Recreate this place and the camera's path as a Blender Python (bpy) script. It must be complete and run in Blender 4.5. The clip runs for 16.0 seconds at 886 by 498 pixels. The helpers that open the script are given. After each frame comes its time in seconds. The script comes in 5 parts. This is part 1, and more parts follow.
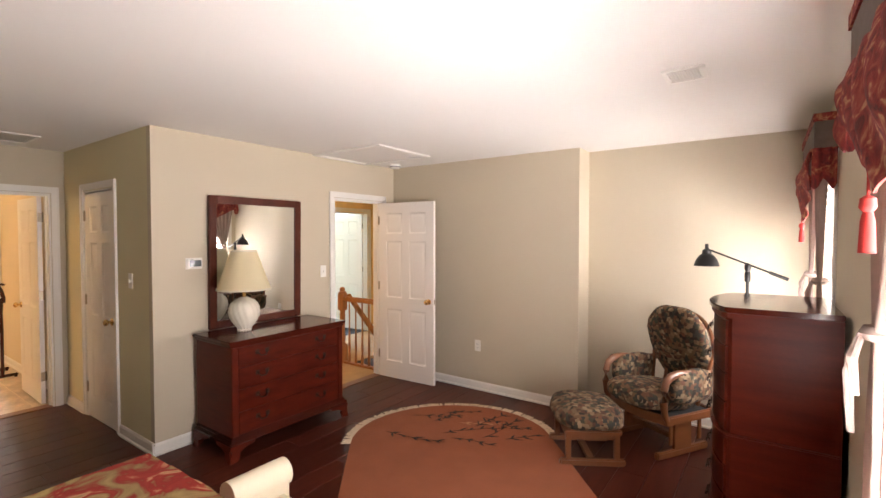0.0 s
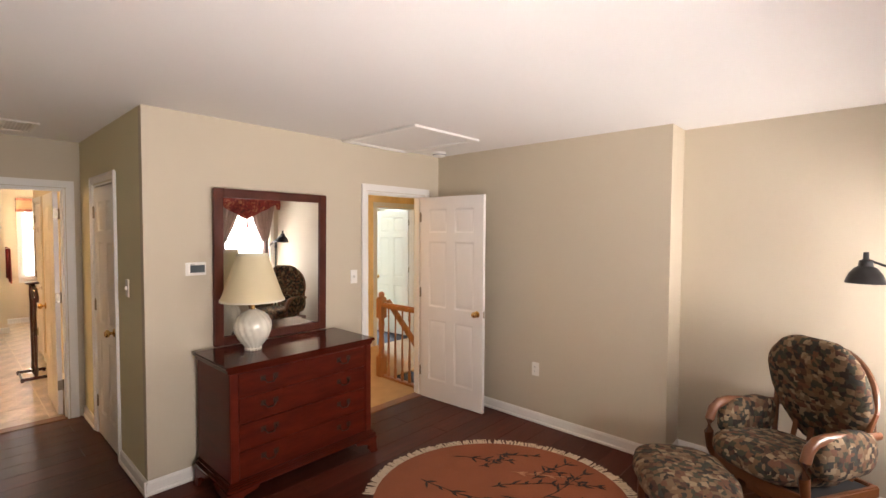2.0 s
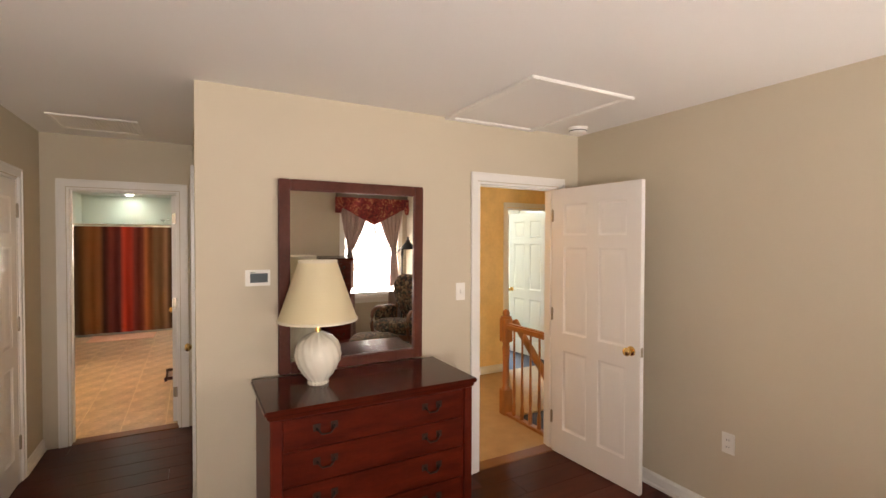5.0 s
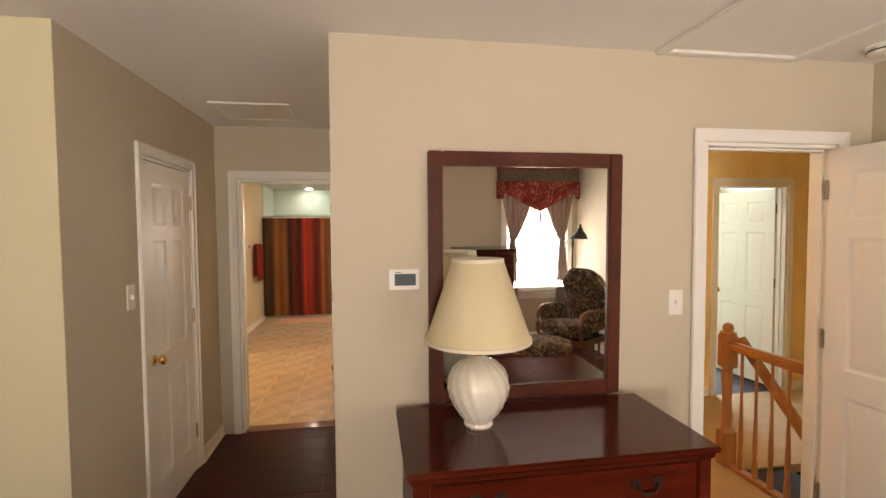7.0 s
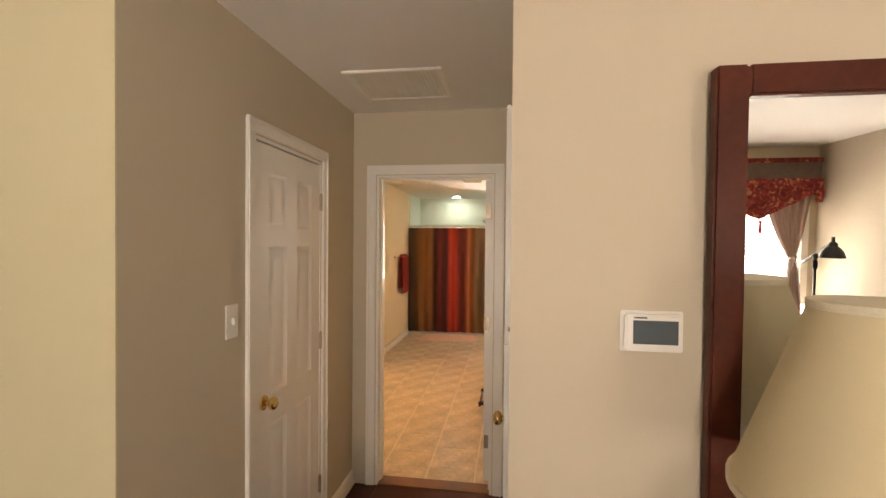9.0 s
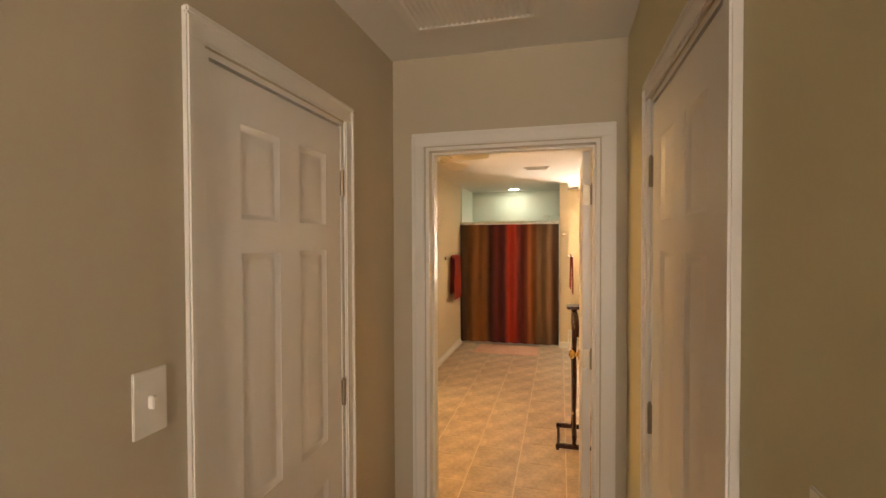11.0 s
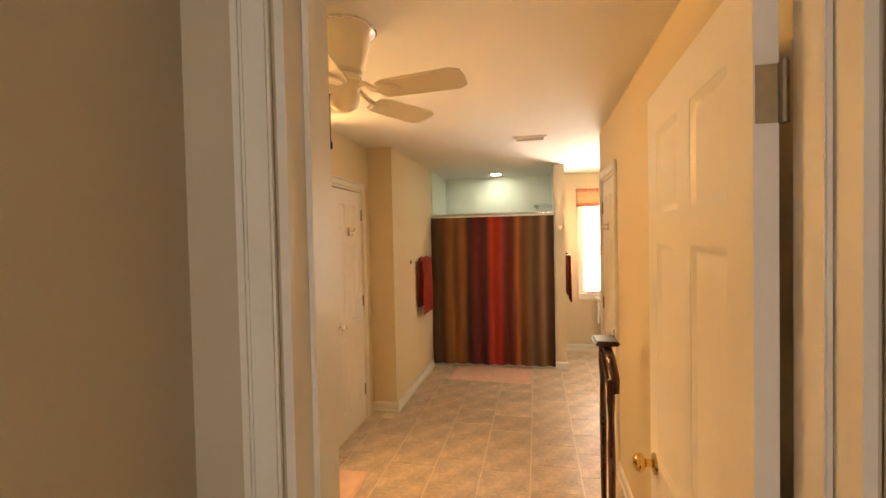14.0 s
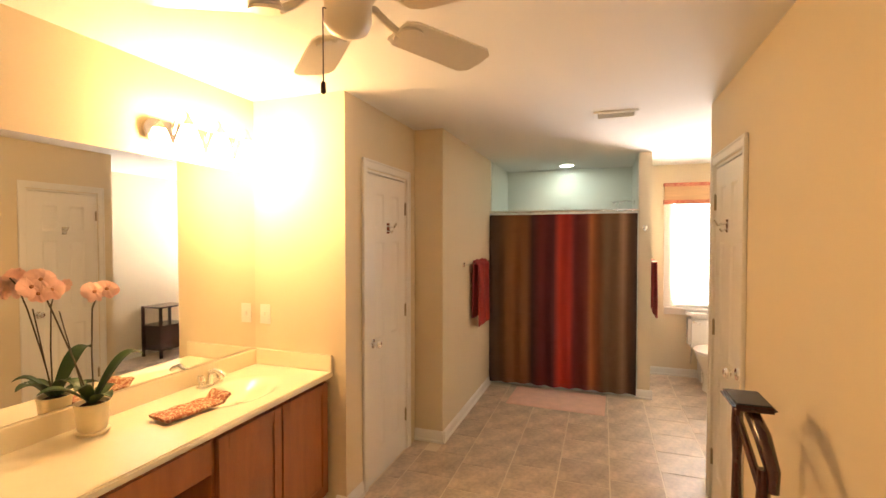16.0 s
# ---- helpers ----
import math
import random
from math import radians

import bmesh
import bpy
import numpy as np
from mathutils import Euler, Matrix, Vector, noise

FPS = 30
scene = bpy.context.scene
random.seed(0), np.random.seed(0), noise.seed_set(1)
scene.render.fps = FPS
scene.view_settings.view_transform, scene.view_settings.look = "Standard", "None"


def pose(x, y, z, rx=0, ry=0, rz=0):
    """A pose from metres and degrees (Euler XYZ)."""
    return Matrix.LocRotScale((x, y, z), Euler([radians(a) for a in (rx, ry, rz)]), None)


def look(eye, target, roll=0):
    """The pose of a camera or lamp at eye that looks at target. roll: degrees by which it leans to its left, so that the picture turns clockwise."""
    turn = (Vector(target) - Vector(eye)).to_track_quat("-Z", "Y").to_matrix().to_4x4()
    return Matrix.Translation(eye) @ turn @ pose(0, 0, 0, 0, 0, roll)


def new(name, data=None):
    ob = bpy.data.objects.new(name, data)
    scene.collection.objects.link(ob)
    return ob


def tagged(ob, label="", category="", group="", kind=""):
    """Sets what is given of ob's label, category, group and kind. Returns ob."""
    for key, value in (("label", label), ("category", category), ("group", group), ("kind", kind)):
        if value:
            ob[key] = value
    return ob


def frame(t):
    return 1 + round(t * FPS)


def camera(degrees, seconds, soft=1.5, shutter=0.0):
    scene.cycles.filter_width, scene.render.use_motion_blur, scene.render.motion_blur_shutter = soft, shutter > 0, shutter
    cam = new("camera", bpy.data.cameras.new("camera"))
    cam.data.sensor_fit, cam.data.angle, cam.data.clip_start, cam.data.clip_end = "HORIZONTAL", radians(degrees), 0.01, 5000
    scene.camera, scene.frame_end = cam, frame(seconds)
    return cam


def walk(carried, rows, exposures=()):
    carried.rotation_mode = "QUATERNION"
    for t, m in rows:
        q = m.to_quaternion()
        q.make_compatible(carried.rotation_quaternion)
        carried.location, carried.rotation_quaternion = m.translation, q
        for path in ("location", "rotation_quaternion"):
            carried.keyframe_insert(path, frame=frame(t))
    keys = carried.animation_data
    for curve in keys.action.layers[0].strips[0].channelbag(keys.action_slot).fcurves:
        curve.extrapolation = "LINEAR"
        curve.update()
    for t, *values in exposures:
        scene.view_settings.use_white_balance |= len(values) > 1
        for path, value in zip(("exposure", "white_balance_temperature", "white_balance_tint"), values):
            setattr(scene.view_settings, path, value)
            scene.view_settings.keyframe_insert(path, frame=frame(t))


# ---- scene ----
cam = camera(88.0, 16.0)
PATH = [
    (0, (0.239, 0.236, 1.626), (-0.919, 1.866, 1.572), 0.0),
    (0.5, (0.163, 0.434, 1.656), (-1.042, 2.029, 1.58), -0.5),
    (1, (0.005, 0.541, 1.652), (-1.209, 2.129, 1.579), -0.6),
    (1.5, (-0.107, 0.731, 1.662), (-1.382, 2.269, 1.579), -0.2),
    (2, (-0.172, 0.905, 1.672), (-1.523, 2.378, 1.596), 0.3),
    (2.5, (-0.218, 1.141, 1.679), (-1.646, 2.54, 1.607), 0.4),
    (3, (-0.315, 1.276, 1.669), (-1.792, 2.624, 1.618), 0.2),
    (5.5, (-0.912, 1.784, 1.619), (-2.738, 2.599, 1.571), 0.3),
    (6, (-1.079, 1.809, 1.622), (-2.967, 2.468, 1.56), 0.4),
    (6.5, (-1.283, 1.863, 1.625), (-3.221, 2.352, 1.543), -0.0),
    (7, (-1.483, 1.899, 1.632), (-3.456, 2.211, 1.543), -0.4),
    (7.5, (-1.724, 1.877, 1.634), (-3.717, 2.024, 1.546), -0.2),
    (8, (-1.943, 1.846, 1.634), (-3.942, 1.835, 1.564), -0.1),
    (8.5, (-2.179, 1.821, 1.622), (-4.172, 1.655, 1.575), -0.0),
    (9, (-2.409, 1.742, 1.603), (-4.387, 1.446, 1.572), 0.5),
    (9.5, (-2.616, 1.656, 1.6), (-4.577, 1.263, 1.585), 1.0),
    (10, (-2.827, 1.596, 1.607), (-4.768, 1.111, 1.597), 0.8),
    (12.5, (-3.955, 1.335, 1.591), (-5.898, 0.868, 1.52), -1.2),
    (13, (-4.175, 1.325, 1.574), (-6.125, 0.885, 1.51), -1.4),
    (13.5, (-4.432, 1.302, 1.593), (-6.388, 0.887, 1.537), -1.8),
    (14, (-4.687, 1.243, 1.604), (-6.646, 0.843, 1.554), -1.2),
    (14.5, (-4.893, 1.212, 1.616), (-6.854, 0.822, 1.593), -0.7),
    (15, (-5.086, 1.194, 1.621), (-7.038, 0.759, 1.604), -0.4),
    (15.5, (-5.256, 1.16, 1.611), (-7.177, 0.605, 1.578), -0.4),
    (16, (-5.373, 1.123, 1.6), (-7.261, 0.466, 1.551), 0.0),
]
walk(cam, [(t, look(eye, target, roll)) for t, eye, target, roll in PATH],
     [(0, 0.32, 6550, 19), (1.5, 0.22, 6600, 19), (3, 0.14, 6700, 19), (7, 0.10, 7400, 18), (9, 0.16, 7700, 18), (10, 0.12, 8000, 18), (12.5, -0.08, 8900, 20), (13.5, 0.02, 8700, 20), (15, 0.06, 7200, 18), (16, 0.0, 6900, 18)])

# ---- world, sun, window light ----
world = bpy.data.worlds.new("world")
scene.world = world
world.use_nodes = True
wn = world.node_tree
sky = wn.nodes.new("ShaderNodeTexSky")
sky.sky_type, sky.sun_disc = "NISHITA", False
sky.sun_elevation, sky.sun_rotation = radians(48), radians(100)
wn.links.new(sky.outputs[0], wn.nodes["Background"].inputs[0])
wn.nodes["Background"].inputs[1].default_value = 0.12
sun = new("sun", bpy.data.lights.new("sun", "SUN"))
sun.data.energy, sun.data.angle, sun.data.color = 3.0, radians(0.5), (1, 0.95, 0.87)
sun.matrix_world = look((6, -9, 12), (0, 0, 0))


def window_lamp(x, y, z, sx, sy, power, turn, colour=(1, 0.97, 0.93), up=0):
    la = bpy.data.lights.new("window_light", "AREA")
    la.shape, la.size, la.size_y, la.energy, la.color = "RECTANGLE", sx, sy, power, colour
    ob = new("window_light", la)
    ob.matrix_world = pose(x, y, z, 90 + up, 0, turn)
    return ob


E_WALL = 0.55
WINDOWS = [(1.15, 2.05), (3.68, 4.54)]
for (wa, wb), power in zip(WINDOWS, (248, 122)):
    window_lamp(E_WALL + 0.20, (wa + wb) / 2, 1.42, wb - wa + 0.1, 1.5, power, 90, up=22)
window_lamp(-11.44, 2.25, 1.4, 0.85, 1.2, 235, -90)
# Far room: its window is unseen, this cool lamp is added for daylight.
window_lamp(-7.92, 6.2, 1.5, 1.0, 1.2, 230, -90, (0.55, 0.78, 1))


# ---- materials ----
def mat(name, colour, rough=0.5, metal=0.0, vary=0.08, scale=3.0, fine=60.0, bump=0.1, coat=0.0, stretch=(1, 1, 1), island=0.0, spec=0.5):
    m = bpy.data.materials.new(name)
    m.use_nodes = True
    n, l = m.node_tree.nodes, m.node_tree.links
    b = n["Principled BSDF"]
    b.inputs["Roughness"].default_value, b.inputs["Metallic"].default_value = rough, metal
    b.inputs["Coat Weight"].default_value = coat
    b.inputs["Specular IOR Level"].default_value = spec
    b.inputs["Coat Roughness"].default_value = 0.12
    co = n.new("ShaderNodeTexCoord")
    mp = n.new("ShaderNodeMapping")
    mp.inputs["Scale"].default_value = stretch
    l.new(co.outputs["Object"], mp.inputs[0])
    big, small = n.new("ShaderNodeTexNoise"), n.new("ShaderNodeTexNoise")
    big.inputs["Scale"].default_value, small.inputs["Scale"].default_value = scale, fine
    big.inputs["Detail"].default_value = 5
    for x in (big, small):
        l.new(mp.outputs[0], x.inputs["Vector"])
    add = n.new("ShaderNodeMath")
    add.operation = "MULTIPLY_ADD"
    l.new(small.outputs["Fac"], add.inputs[0])
    add.inputs[1].default_value = 0.4
    l.new(big.outputs["Fac"], add.inputs[2])
    ramp = n.new("ShaderNodeMapRange")
    ramp.inputs["From Min"].default_value, ramp.inputs["From Max"].default_value = 0.35, 1.05
    ramp.inputs["To Min"].default_value, ramp.inputs["To Max"].default_value = 1 - vary, 1 + vary
    l.new(add.outputs[0], ramp.inputs["Value"])
    mix = n.new("ShaderNodeVectorMath")
    mix.operation = "SCALE"
    mix.inputs[0].default_value = colour
    last = ramp.outputs[0]
    if island:
        info = n.new("ShaderNodeObjectInfo")
        rr = n.new("ShaderNodeMapRange")
        rr.inputs["To Min"].default_value, rr.inputs["To Max"].default_value = 1 - island, 1 + island
        l.new(info.outputs["Random"], rr.inputs["Value"])
        mu = n.new("ShaderNodeMath")
        mu.operation = "MULTIPLY"
        l.new(last, mu.inputs[0])
        l.new(rr.outputs[0], mu.inputs[1])
        last = mu.outputs[0]
    l.new(last, mix.inputs["Scale"])
    l.new(mix.outputs[0], b.inputs["Base Color"])
    if bump:
        bp = n.new("ShaderNodeBump")
        bp.inputs["Strength"].default_value, bp.inputs["Distance"].default_value = bump, 0.004
        l.new(small.outputs["Fac"], bp.inputs["Height"])
        l.new(bp.outputs[0], b.inputs["Normal"])
    return m


def patterned(name, stops, scale, rough=0.9, kind="cells", axis=None, lo=0.0, hi=1.0, bump=0.3):
    """Cloth with a ramp of colours over cells, blotches or stripes."""
    m = mat(name, (1, 1, 1), rough, bump=bump, fine=180)
    n, l = m.node_tree.nodes, m.node_tree.links
    b = n["Principled BSDF"]
    co = n.new("ShaderNodeTexCoord")
    r = n.new("ShaderNodeValToRGB")
    els = r.color_ramp.elements
    els[0].position, els[0].color = stops[0][0], (*stops[0][1], 1)
    els[1].position, els[1].color = stops[-1][0], (*stops[-1][1], 1)
    for p, c in stops[1:-1]:
        els.new(p).color = (*c, 1)
    if kind == "stripes":
        sp = n.new("ShaderNodeSeparateXYZ")
        l.new(co.outputs["Object"], sp.inputs[0])
        mr = n.new("ShaderNodeMapRange")
        mr.inputs["From Min"].default_value, mr.inputs["From Max"].default_value = lo, hi
        l.new(sp.outputs[axis], mr.inputs["Value"])
        l.new(mr.outputs[0], r.inputs[0])
    elif kind == "cells":
        r.color_ramp.interpolation = "CONSTANT"
        v = n.new("ShaderNodeTexVoronoi")
        v.distance = "CHEBYCHEV"
        v.inputs["Scale"].default_value = scale
        l.new(co.outputs["Object"], v.inputs["Vector"])
        s2 = n.new("ShaderNodeSeparateColor")
        l.new(v.outputs["Color"], s2.inputs[0])
        l.new(s2.outputs[0], r.inputs[0])
    else:
        w = n.new("ShaderNodeTexNoise")
        w.inputs["Scale"].default_value, w.inputs["Detail"].default_value, w.inputs["Distortion"].default_value = scale, 4, 1.6
        l.new(co.outputs["Object"], w.inputs["Vector"])
        l.new(w.outputs["Fac"], r.inputs[0])
    mul = n.new("ShaderNodeMix")
    mul.data_type, mul.blend_type = "RGBA", "MULTIPLY"
    mul.inputs[0].default_value = 1
    l.new(r.outputs[0], mul.inputs[6])
    for lk in list(l):
        if lk.to_socket == b.inputs["Base Color"]:
            l.new(lk.from_socket, mul.inputs[7])
            break
    l.new(mul.outputs[2], b.inputs["Base Color"])
    return m


def glow(name, colour, strength):
    m = bpy.data.materials.new(name)
    m.use_nodes = True
    b = m.node_tree.nodes["Principled BSDF"]
    b.inputs["Base Color"].default_value = (*colour, 1)
    b.inputs["Emission Color"].default_value = (*colour, 1)
    b.inputs["Emission Strength"].default_value = strength
    return m


def clear(name, rough=0.0):
    m = bpy.data.materials.new(name)
    m.use_nodes = True
    b = m.node_tree.nodes["Principled BSDF"]
    b.inputs["Transmission Weight"].default_value, b.inputs["Roughness"].default_value = 1, rough
    b.inputs["IOR"].default_value = 1.45
    return m


def mirror(name):
    m = bpy.data.materials.new(name)
    m.use_nodes = True
    b = m.node_tree.nodes["Principled BSDF"]
    b.inputs["Metallic"].default_value, b.inputs["Roughness"].default_value = 1, 0.005
    b.inputs["Base Color"].default_value = (0.9, 0.92, 0.91, 1)
    return m


def cloth(name, colour, through_light=0.35, vary=0.1, scale=6, bump=0.2):
    """Cloth that lets some light through."""
    m = mat(name, colour, 0.9, vary=vary, scale=scale, fine=220, bump=bump)
    n, l = m.node_tree.nodes, m.node_tree.links
    b, out = n["Principled BSDF"], n["Material Output"]
    tr = n.new("ShaderNodeBsdfTranslucent")
    tr.inputs[0].default_value = (*colour, 1)
    mx = n.new("ShaderNodeMixShader")
    mx.inputs[0].default_value = through_light
    l.new(b.outputs[0], mx.inputs[1])
    l.new(tr.outputs[0], mx.inputs[2])
    l.new(mx.outputs[0], out.inputs[0])
    return m


WALL = mat("wall_paint", (0.56, 0.49, 0.37), 0.75, vary=0.03, scale=1.2, fine=160, bump=0.06)
# WALL yellowed: the warm light on these two walls sits in the colour.
WARM_LIT_WALL = mat("wall_paint_warm_lit", (0.67, 0.615, 0.405), 0.75, vary=0.03, scale=1.2, fine=160, bump=0.06)
BATH_WALL = mat("bath_wall_paint", (0.70, 0.60, 0.43), 0.7, vary=0.03, scale=1.2, fine=160, bump=0.06)
GOLD_WALL = mat("gold_sponged_paint", (0.85, 0.62, 0.29), 0.8, vary=0.14, scale=5, fine=30, bump=0.05)
SHOWER = mat("shower_surround", (0.72, 0.74, 0.66), 0.3, vary=0.03, bump=0.02)
CEIL = mat("ceiling_paint", (0.80, 0.78, 0.74), 0.85, vary=0.02, scale=1.0, fine=200, bump=0.08)
TRIM = mat("white_trim_paint", (0.80, 0.78, 0.73), 0.38, vary=0.03, scale=2, bump=0.03)
DOOR = mat("white_door_paint", (0.80, 0.78, 0.74), 0.35, vary=0.03, scale=2, fine=90, bump=0.05, stretch=(1, 1, 0.1))
PLANK = mat("dark_laminate", (0.070, 0.016, 0.009), 0.28, spec=0.13, vary=0.35, scale=5, fine=70, bump=0.06, stretch=(4, 0.4, 1), island=0.22)
GAP = mat("floor_joint", (0.015, 0.008, 0.006), 0.8)
CARPET = mat("beige_carpet", (0.42, 0.28, 0.14), 0.95, vary=0.15, scale=8, fine=300, bump=0.6)
TILE = mat("beige_tile", (0.55, 0.44, 0.335), 0.32, vary=0.5, scale=6, fine=40, bump=0.08, island=0.08)
GROUT = mat("tile_grout", (0.74, 0.65, 0.52), 0.9, vary=0.1)
MAHOG = mat("mahogany", (0.085, 0.0108, 0.0046), 0.34, vary=0.35, scale=3, fine=50, bump=0.03, coat=0.0, spec=0.12, stretch=(1, 1, 7))
MAHOG_H = mat("mahogany_crosswise", (0.060, 0.0080, 0.0034), 0.13, vary=0.35, scale=3, fine=50, bump=0.012, coat=0.0, spec=0.45, stretch=(7, 1, 7))
MAHOG_D = mat("mahogany_drawer_front", (0.070, 0.0085, 0.0032), 0.34, vary=0.55, scale=4, fine=40, bump=0.03, spec=0.10, stretch=(1, 1, 6))
FRAMEWOOD = mat("mirror_frame_wood", (0.075, 0.016, 0.007), 0.45, vary=0.5, scale=4, fine=60, bump=0.05, spec=0.2)
OAK = mat("honey_oak", (0.36, 0.135, 0.035), 0.35, vary=0.3, scale=4, fine=70, bump=0.06, coat=0.3, stretch=(5, 5, 1))
CABINET = mat("oak_cabinet", (0.31, 0.10, 0.027), 0.35, vary=0.25, scale=4, fine=70, bump=0.05, coat=0.3, stretch=(5, 5, 0.8))
GLIDER = mat("glider_oak", (0.17, 0.058, 0.018), 0.4, vary=0.3, scale=5, fine=70, bump=0.05, coat=0.3)
DARKWOOD = mat("dark_valet_wood", (0.045, 0.012, 0.010), 0.25, vary=0.3, coat=0.5)
BLACK = mat("black_metal", (0.018, 0.017, 0.017), 0.4, metal=0.3, vary=0.2)
BRASS = mat("brass", (0.72, 0.50, 0.20), 0.18, metal=1, vary=0.1, bump=0)
OLDBRASS = mat("aged_brass", (0.028, 0.016, 0.010), 0.5, metal=0.6, vary=0.2)
STEEL = mat("hinge_steel", (0.35, 0.30, 0.22), 0.35, metal=1, vary=0.2)
CHROME = mat("chrome", (0.85, 0.85, 0.85), 0.08, metal=1, vary=0.03, bump=0)
PLASTIC = mat("white_plastic", (0.82, 0.80, 0.74), 0.35, vary=0.02, bump=0)
SCREEN = mat("grey_screen", (0.10, 0.12, 0.13), 0.08, vary=0.05, bump=0)
# Holes and recesses get their shade from this colour; the thermostat mark is print.
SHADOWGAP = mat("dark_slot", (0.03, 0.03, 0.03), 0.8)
CERAMIC = mat("cream_ceramic", (0.78, 0.74, 0.62), 0.15, vary=0.03, bump=0, coat=0.5)
SHADE = cloth("cream_shade", (0.80, 0.70, 0.46), 0.25, vary=0.04, bump=0.05)
PORCELAIN = mat("white_porcelain", (0.85, 0.84, 0.81), 0.1, vary=0.02, bump=0)
COUNTER = mat("cream_cultured_marble", (0.82, 0.74, 0.56), 0.15, vary=0.04, scale=4, bump=0, coat=0.4)
CREAM = mat("cream_upholstery", (0.76, 0.69, 0.52), 0.85, vary=0.04, fine=250, bump=0.3)
FANWHITE = mat("white_fan_enamel", (0.78, 0.73, 0.62), 0.35, vary=0.04, bump=0)
RUG = mat("terracotta_wool", (0.28, 0.082, 0.033), 0.95, vary=0.16, scale=4, fine=260, bump=0.7)
RUG_DARK = mat("rug_brown_wool", (0.035, 0.018, 0.014), 0.95, fine=260, bump=0.5)
RUG_TAN = mat("rug_tan_wool", (0.45, 0.20, 0.10), 0.95, fine=260, bump=0.5)
FRINGE = mat("cream_fringe", (0.62, 0.50, 0.36), 0.95, vary=0.15, fine=200)
MAT = mat("pink_bath_mat", (0.80, 0.55, 0.45), 0.98, vary=0.12, scale=10, fine=260, bump=0.9)
TOWEL = mat("red_terry", (0.27, 0.022, 0.016), 0.97, vary=0.18, scale=8, fine=260, bump=0.8)
TASSEL = mat("red_tassel", (0.50, 0.03, 0.025), 0.8, vary=0.15)
DRAPE = cloth("taupe_drape", (0.36, 0.275, 0.24), 0.3)
TAPE = patterned("woven_runner", [(0, (0.36, 0.17, 0.10)), (0.35, (0.52, 0.36, 0.24)), (0.65, (0.28, 0.10, 0.06))], 120)
BLIND = cloth("white_blind_slat", (0.85, 0.85, 0.83), 0.5, vary=0.01)
PINK = cloth("orchid_petal", (0.86, 0.58, 0.48), 0.3, vary=0.2, scale=30)
LEAF = mat("orchid_leaf", (0.022, 0.05, 0.014), 0.5, spec=0.25, vary=0.25, scale=12)
STEM = mat("orchid_stem", (0.07, 0.05, 0.03), 0.6)
POT = mat("cream_pot", (0.74, 0.64, 0.42), 0.3, vary=0.05)
SOIL = mat("bark_soil", (0.04, 0.025, 0.015), 0.95, bump=0.8)
GLASS, MIRROR = clear("window_glass"), mirror("silvered_glass")
BULB = glow("lit_frosted_glass", (1, 0.66, 0.31), 172)
CAN = glow("lit_can_lens", (0.80, 1.0, 0.90), 110)
TAPESTRY = patterned("patchwork_tapestry", [(0, (0.025, 0.017, 0.011)), (0.14, (0.14, 0.080, 0.038)), (0.26, (0.045, 0.042, 0.024)), (0.38, (0.20, 0.13, 0.070)), (0.5, (0.075, 0.034, 0.018)), (0.6, (0.15, 0.095, 0.050)), (0.7, (0.035, 0.034, 0.026)), (0.8, (0.13, 0.055, 0.028)), (0.9, (0.27, 0.195, 0.115))], 36, bump=0.6)
FLORAL = patterned("floral_spread", [(0.30, (0.42, 0.30, 0.12)), (0.42, (0.30, 0.20, 0.08)), (0.5, (0.30, 0.02, 0.015)), (0.58, (0.36, 0.03, 0.02)), (0.66, (0.62, 0.34, 0.18)), (0.74, (0.32, 0.22, 0.09))], 6, kind="blotches")
VALANCE = patterned("red_brocade", [(0.34, (0.10, 0.012, 0.012)), (0.5, (0.23, 0.02, 0.018)), (0.58, (0.28, 0.06, 0.035)), (0.66, (0.45, 0.22, 0.11)), (0.74, (0.2, 0.02, 0.018))], 16, kind="blotches")
VAL_BAND = mat("taupe_brocade_band", (0.13, 0.095, 0.075), 0.8, vary=0.2, scale=20)
BATH_VAL = patterned("bath_valance_red", [(0.38, (0.35, 0.04, 0.03)), (0.55, (0.55, 0.25, 0.14)), (0.62, (0.30, 0.03, 0.025))], 30, kind="blotches")
BATH_VAL2 = mat("bath_valance_straw", (0.52, 0.33, 0.17), 0.9, vary=0.2, scale=3, fine=90, bump=0.5, stretch=(1, 1, 12))
CURTAIN = patterned("striped_curtain", [(0.0, (0.053, 0.028, 0.018)), (0.07, (0.090, 0.048, 0.024)), (0.12, (0.180, 0.081, 0.030)), (0.18, (0.225, 0.092, 0.030)), (0.27, (0.195, 0.077, 0.027)), (0.31, (0.053, 0.017, 0.014)),
    (0.37, (0.112, 0.014, 0.012)), (0.46, (0.075, 0.011, 0.014)), (0.50, (0.38, 0.030, 0.014)), (0.57, (0.28, 0.020, 0.012)), (0.60, (0.128, 0.014, 0.012)), (0.68, (0.150, 0.028, 0.016)), (0.71, (0.330, 0.105, 0.034)), (0.76, (0.195, 0.070, 0.027)),
    (0.80, (0.128, 0.070, 0.032)), (0.88, (0.150, 0.081, 0.041)), (0.91, (0.210, 0.119, 0.068)), (0.94, (0.105, 0.049, 0.024)), (1.0, (0.035, 0.018, 0.012))], 1, kind="stripes", axis=1, lo=-0.04, hi=1.45)


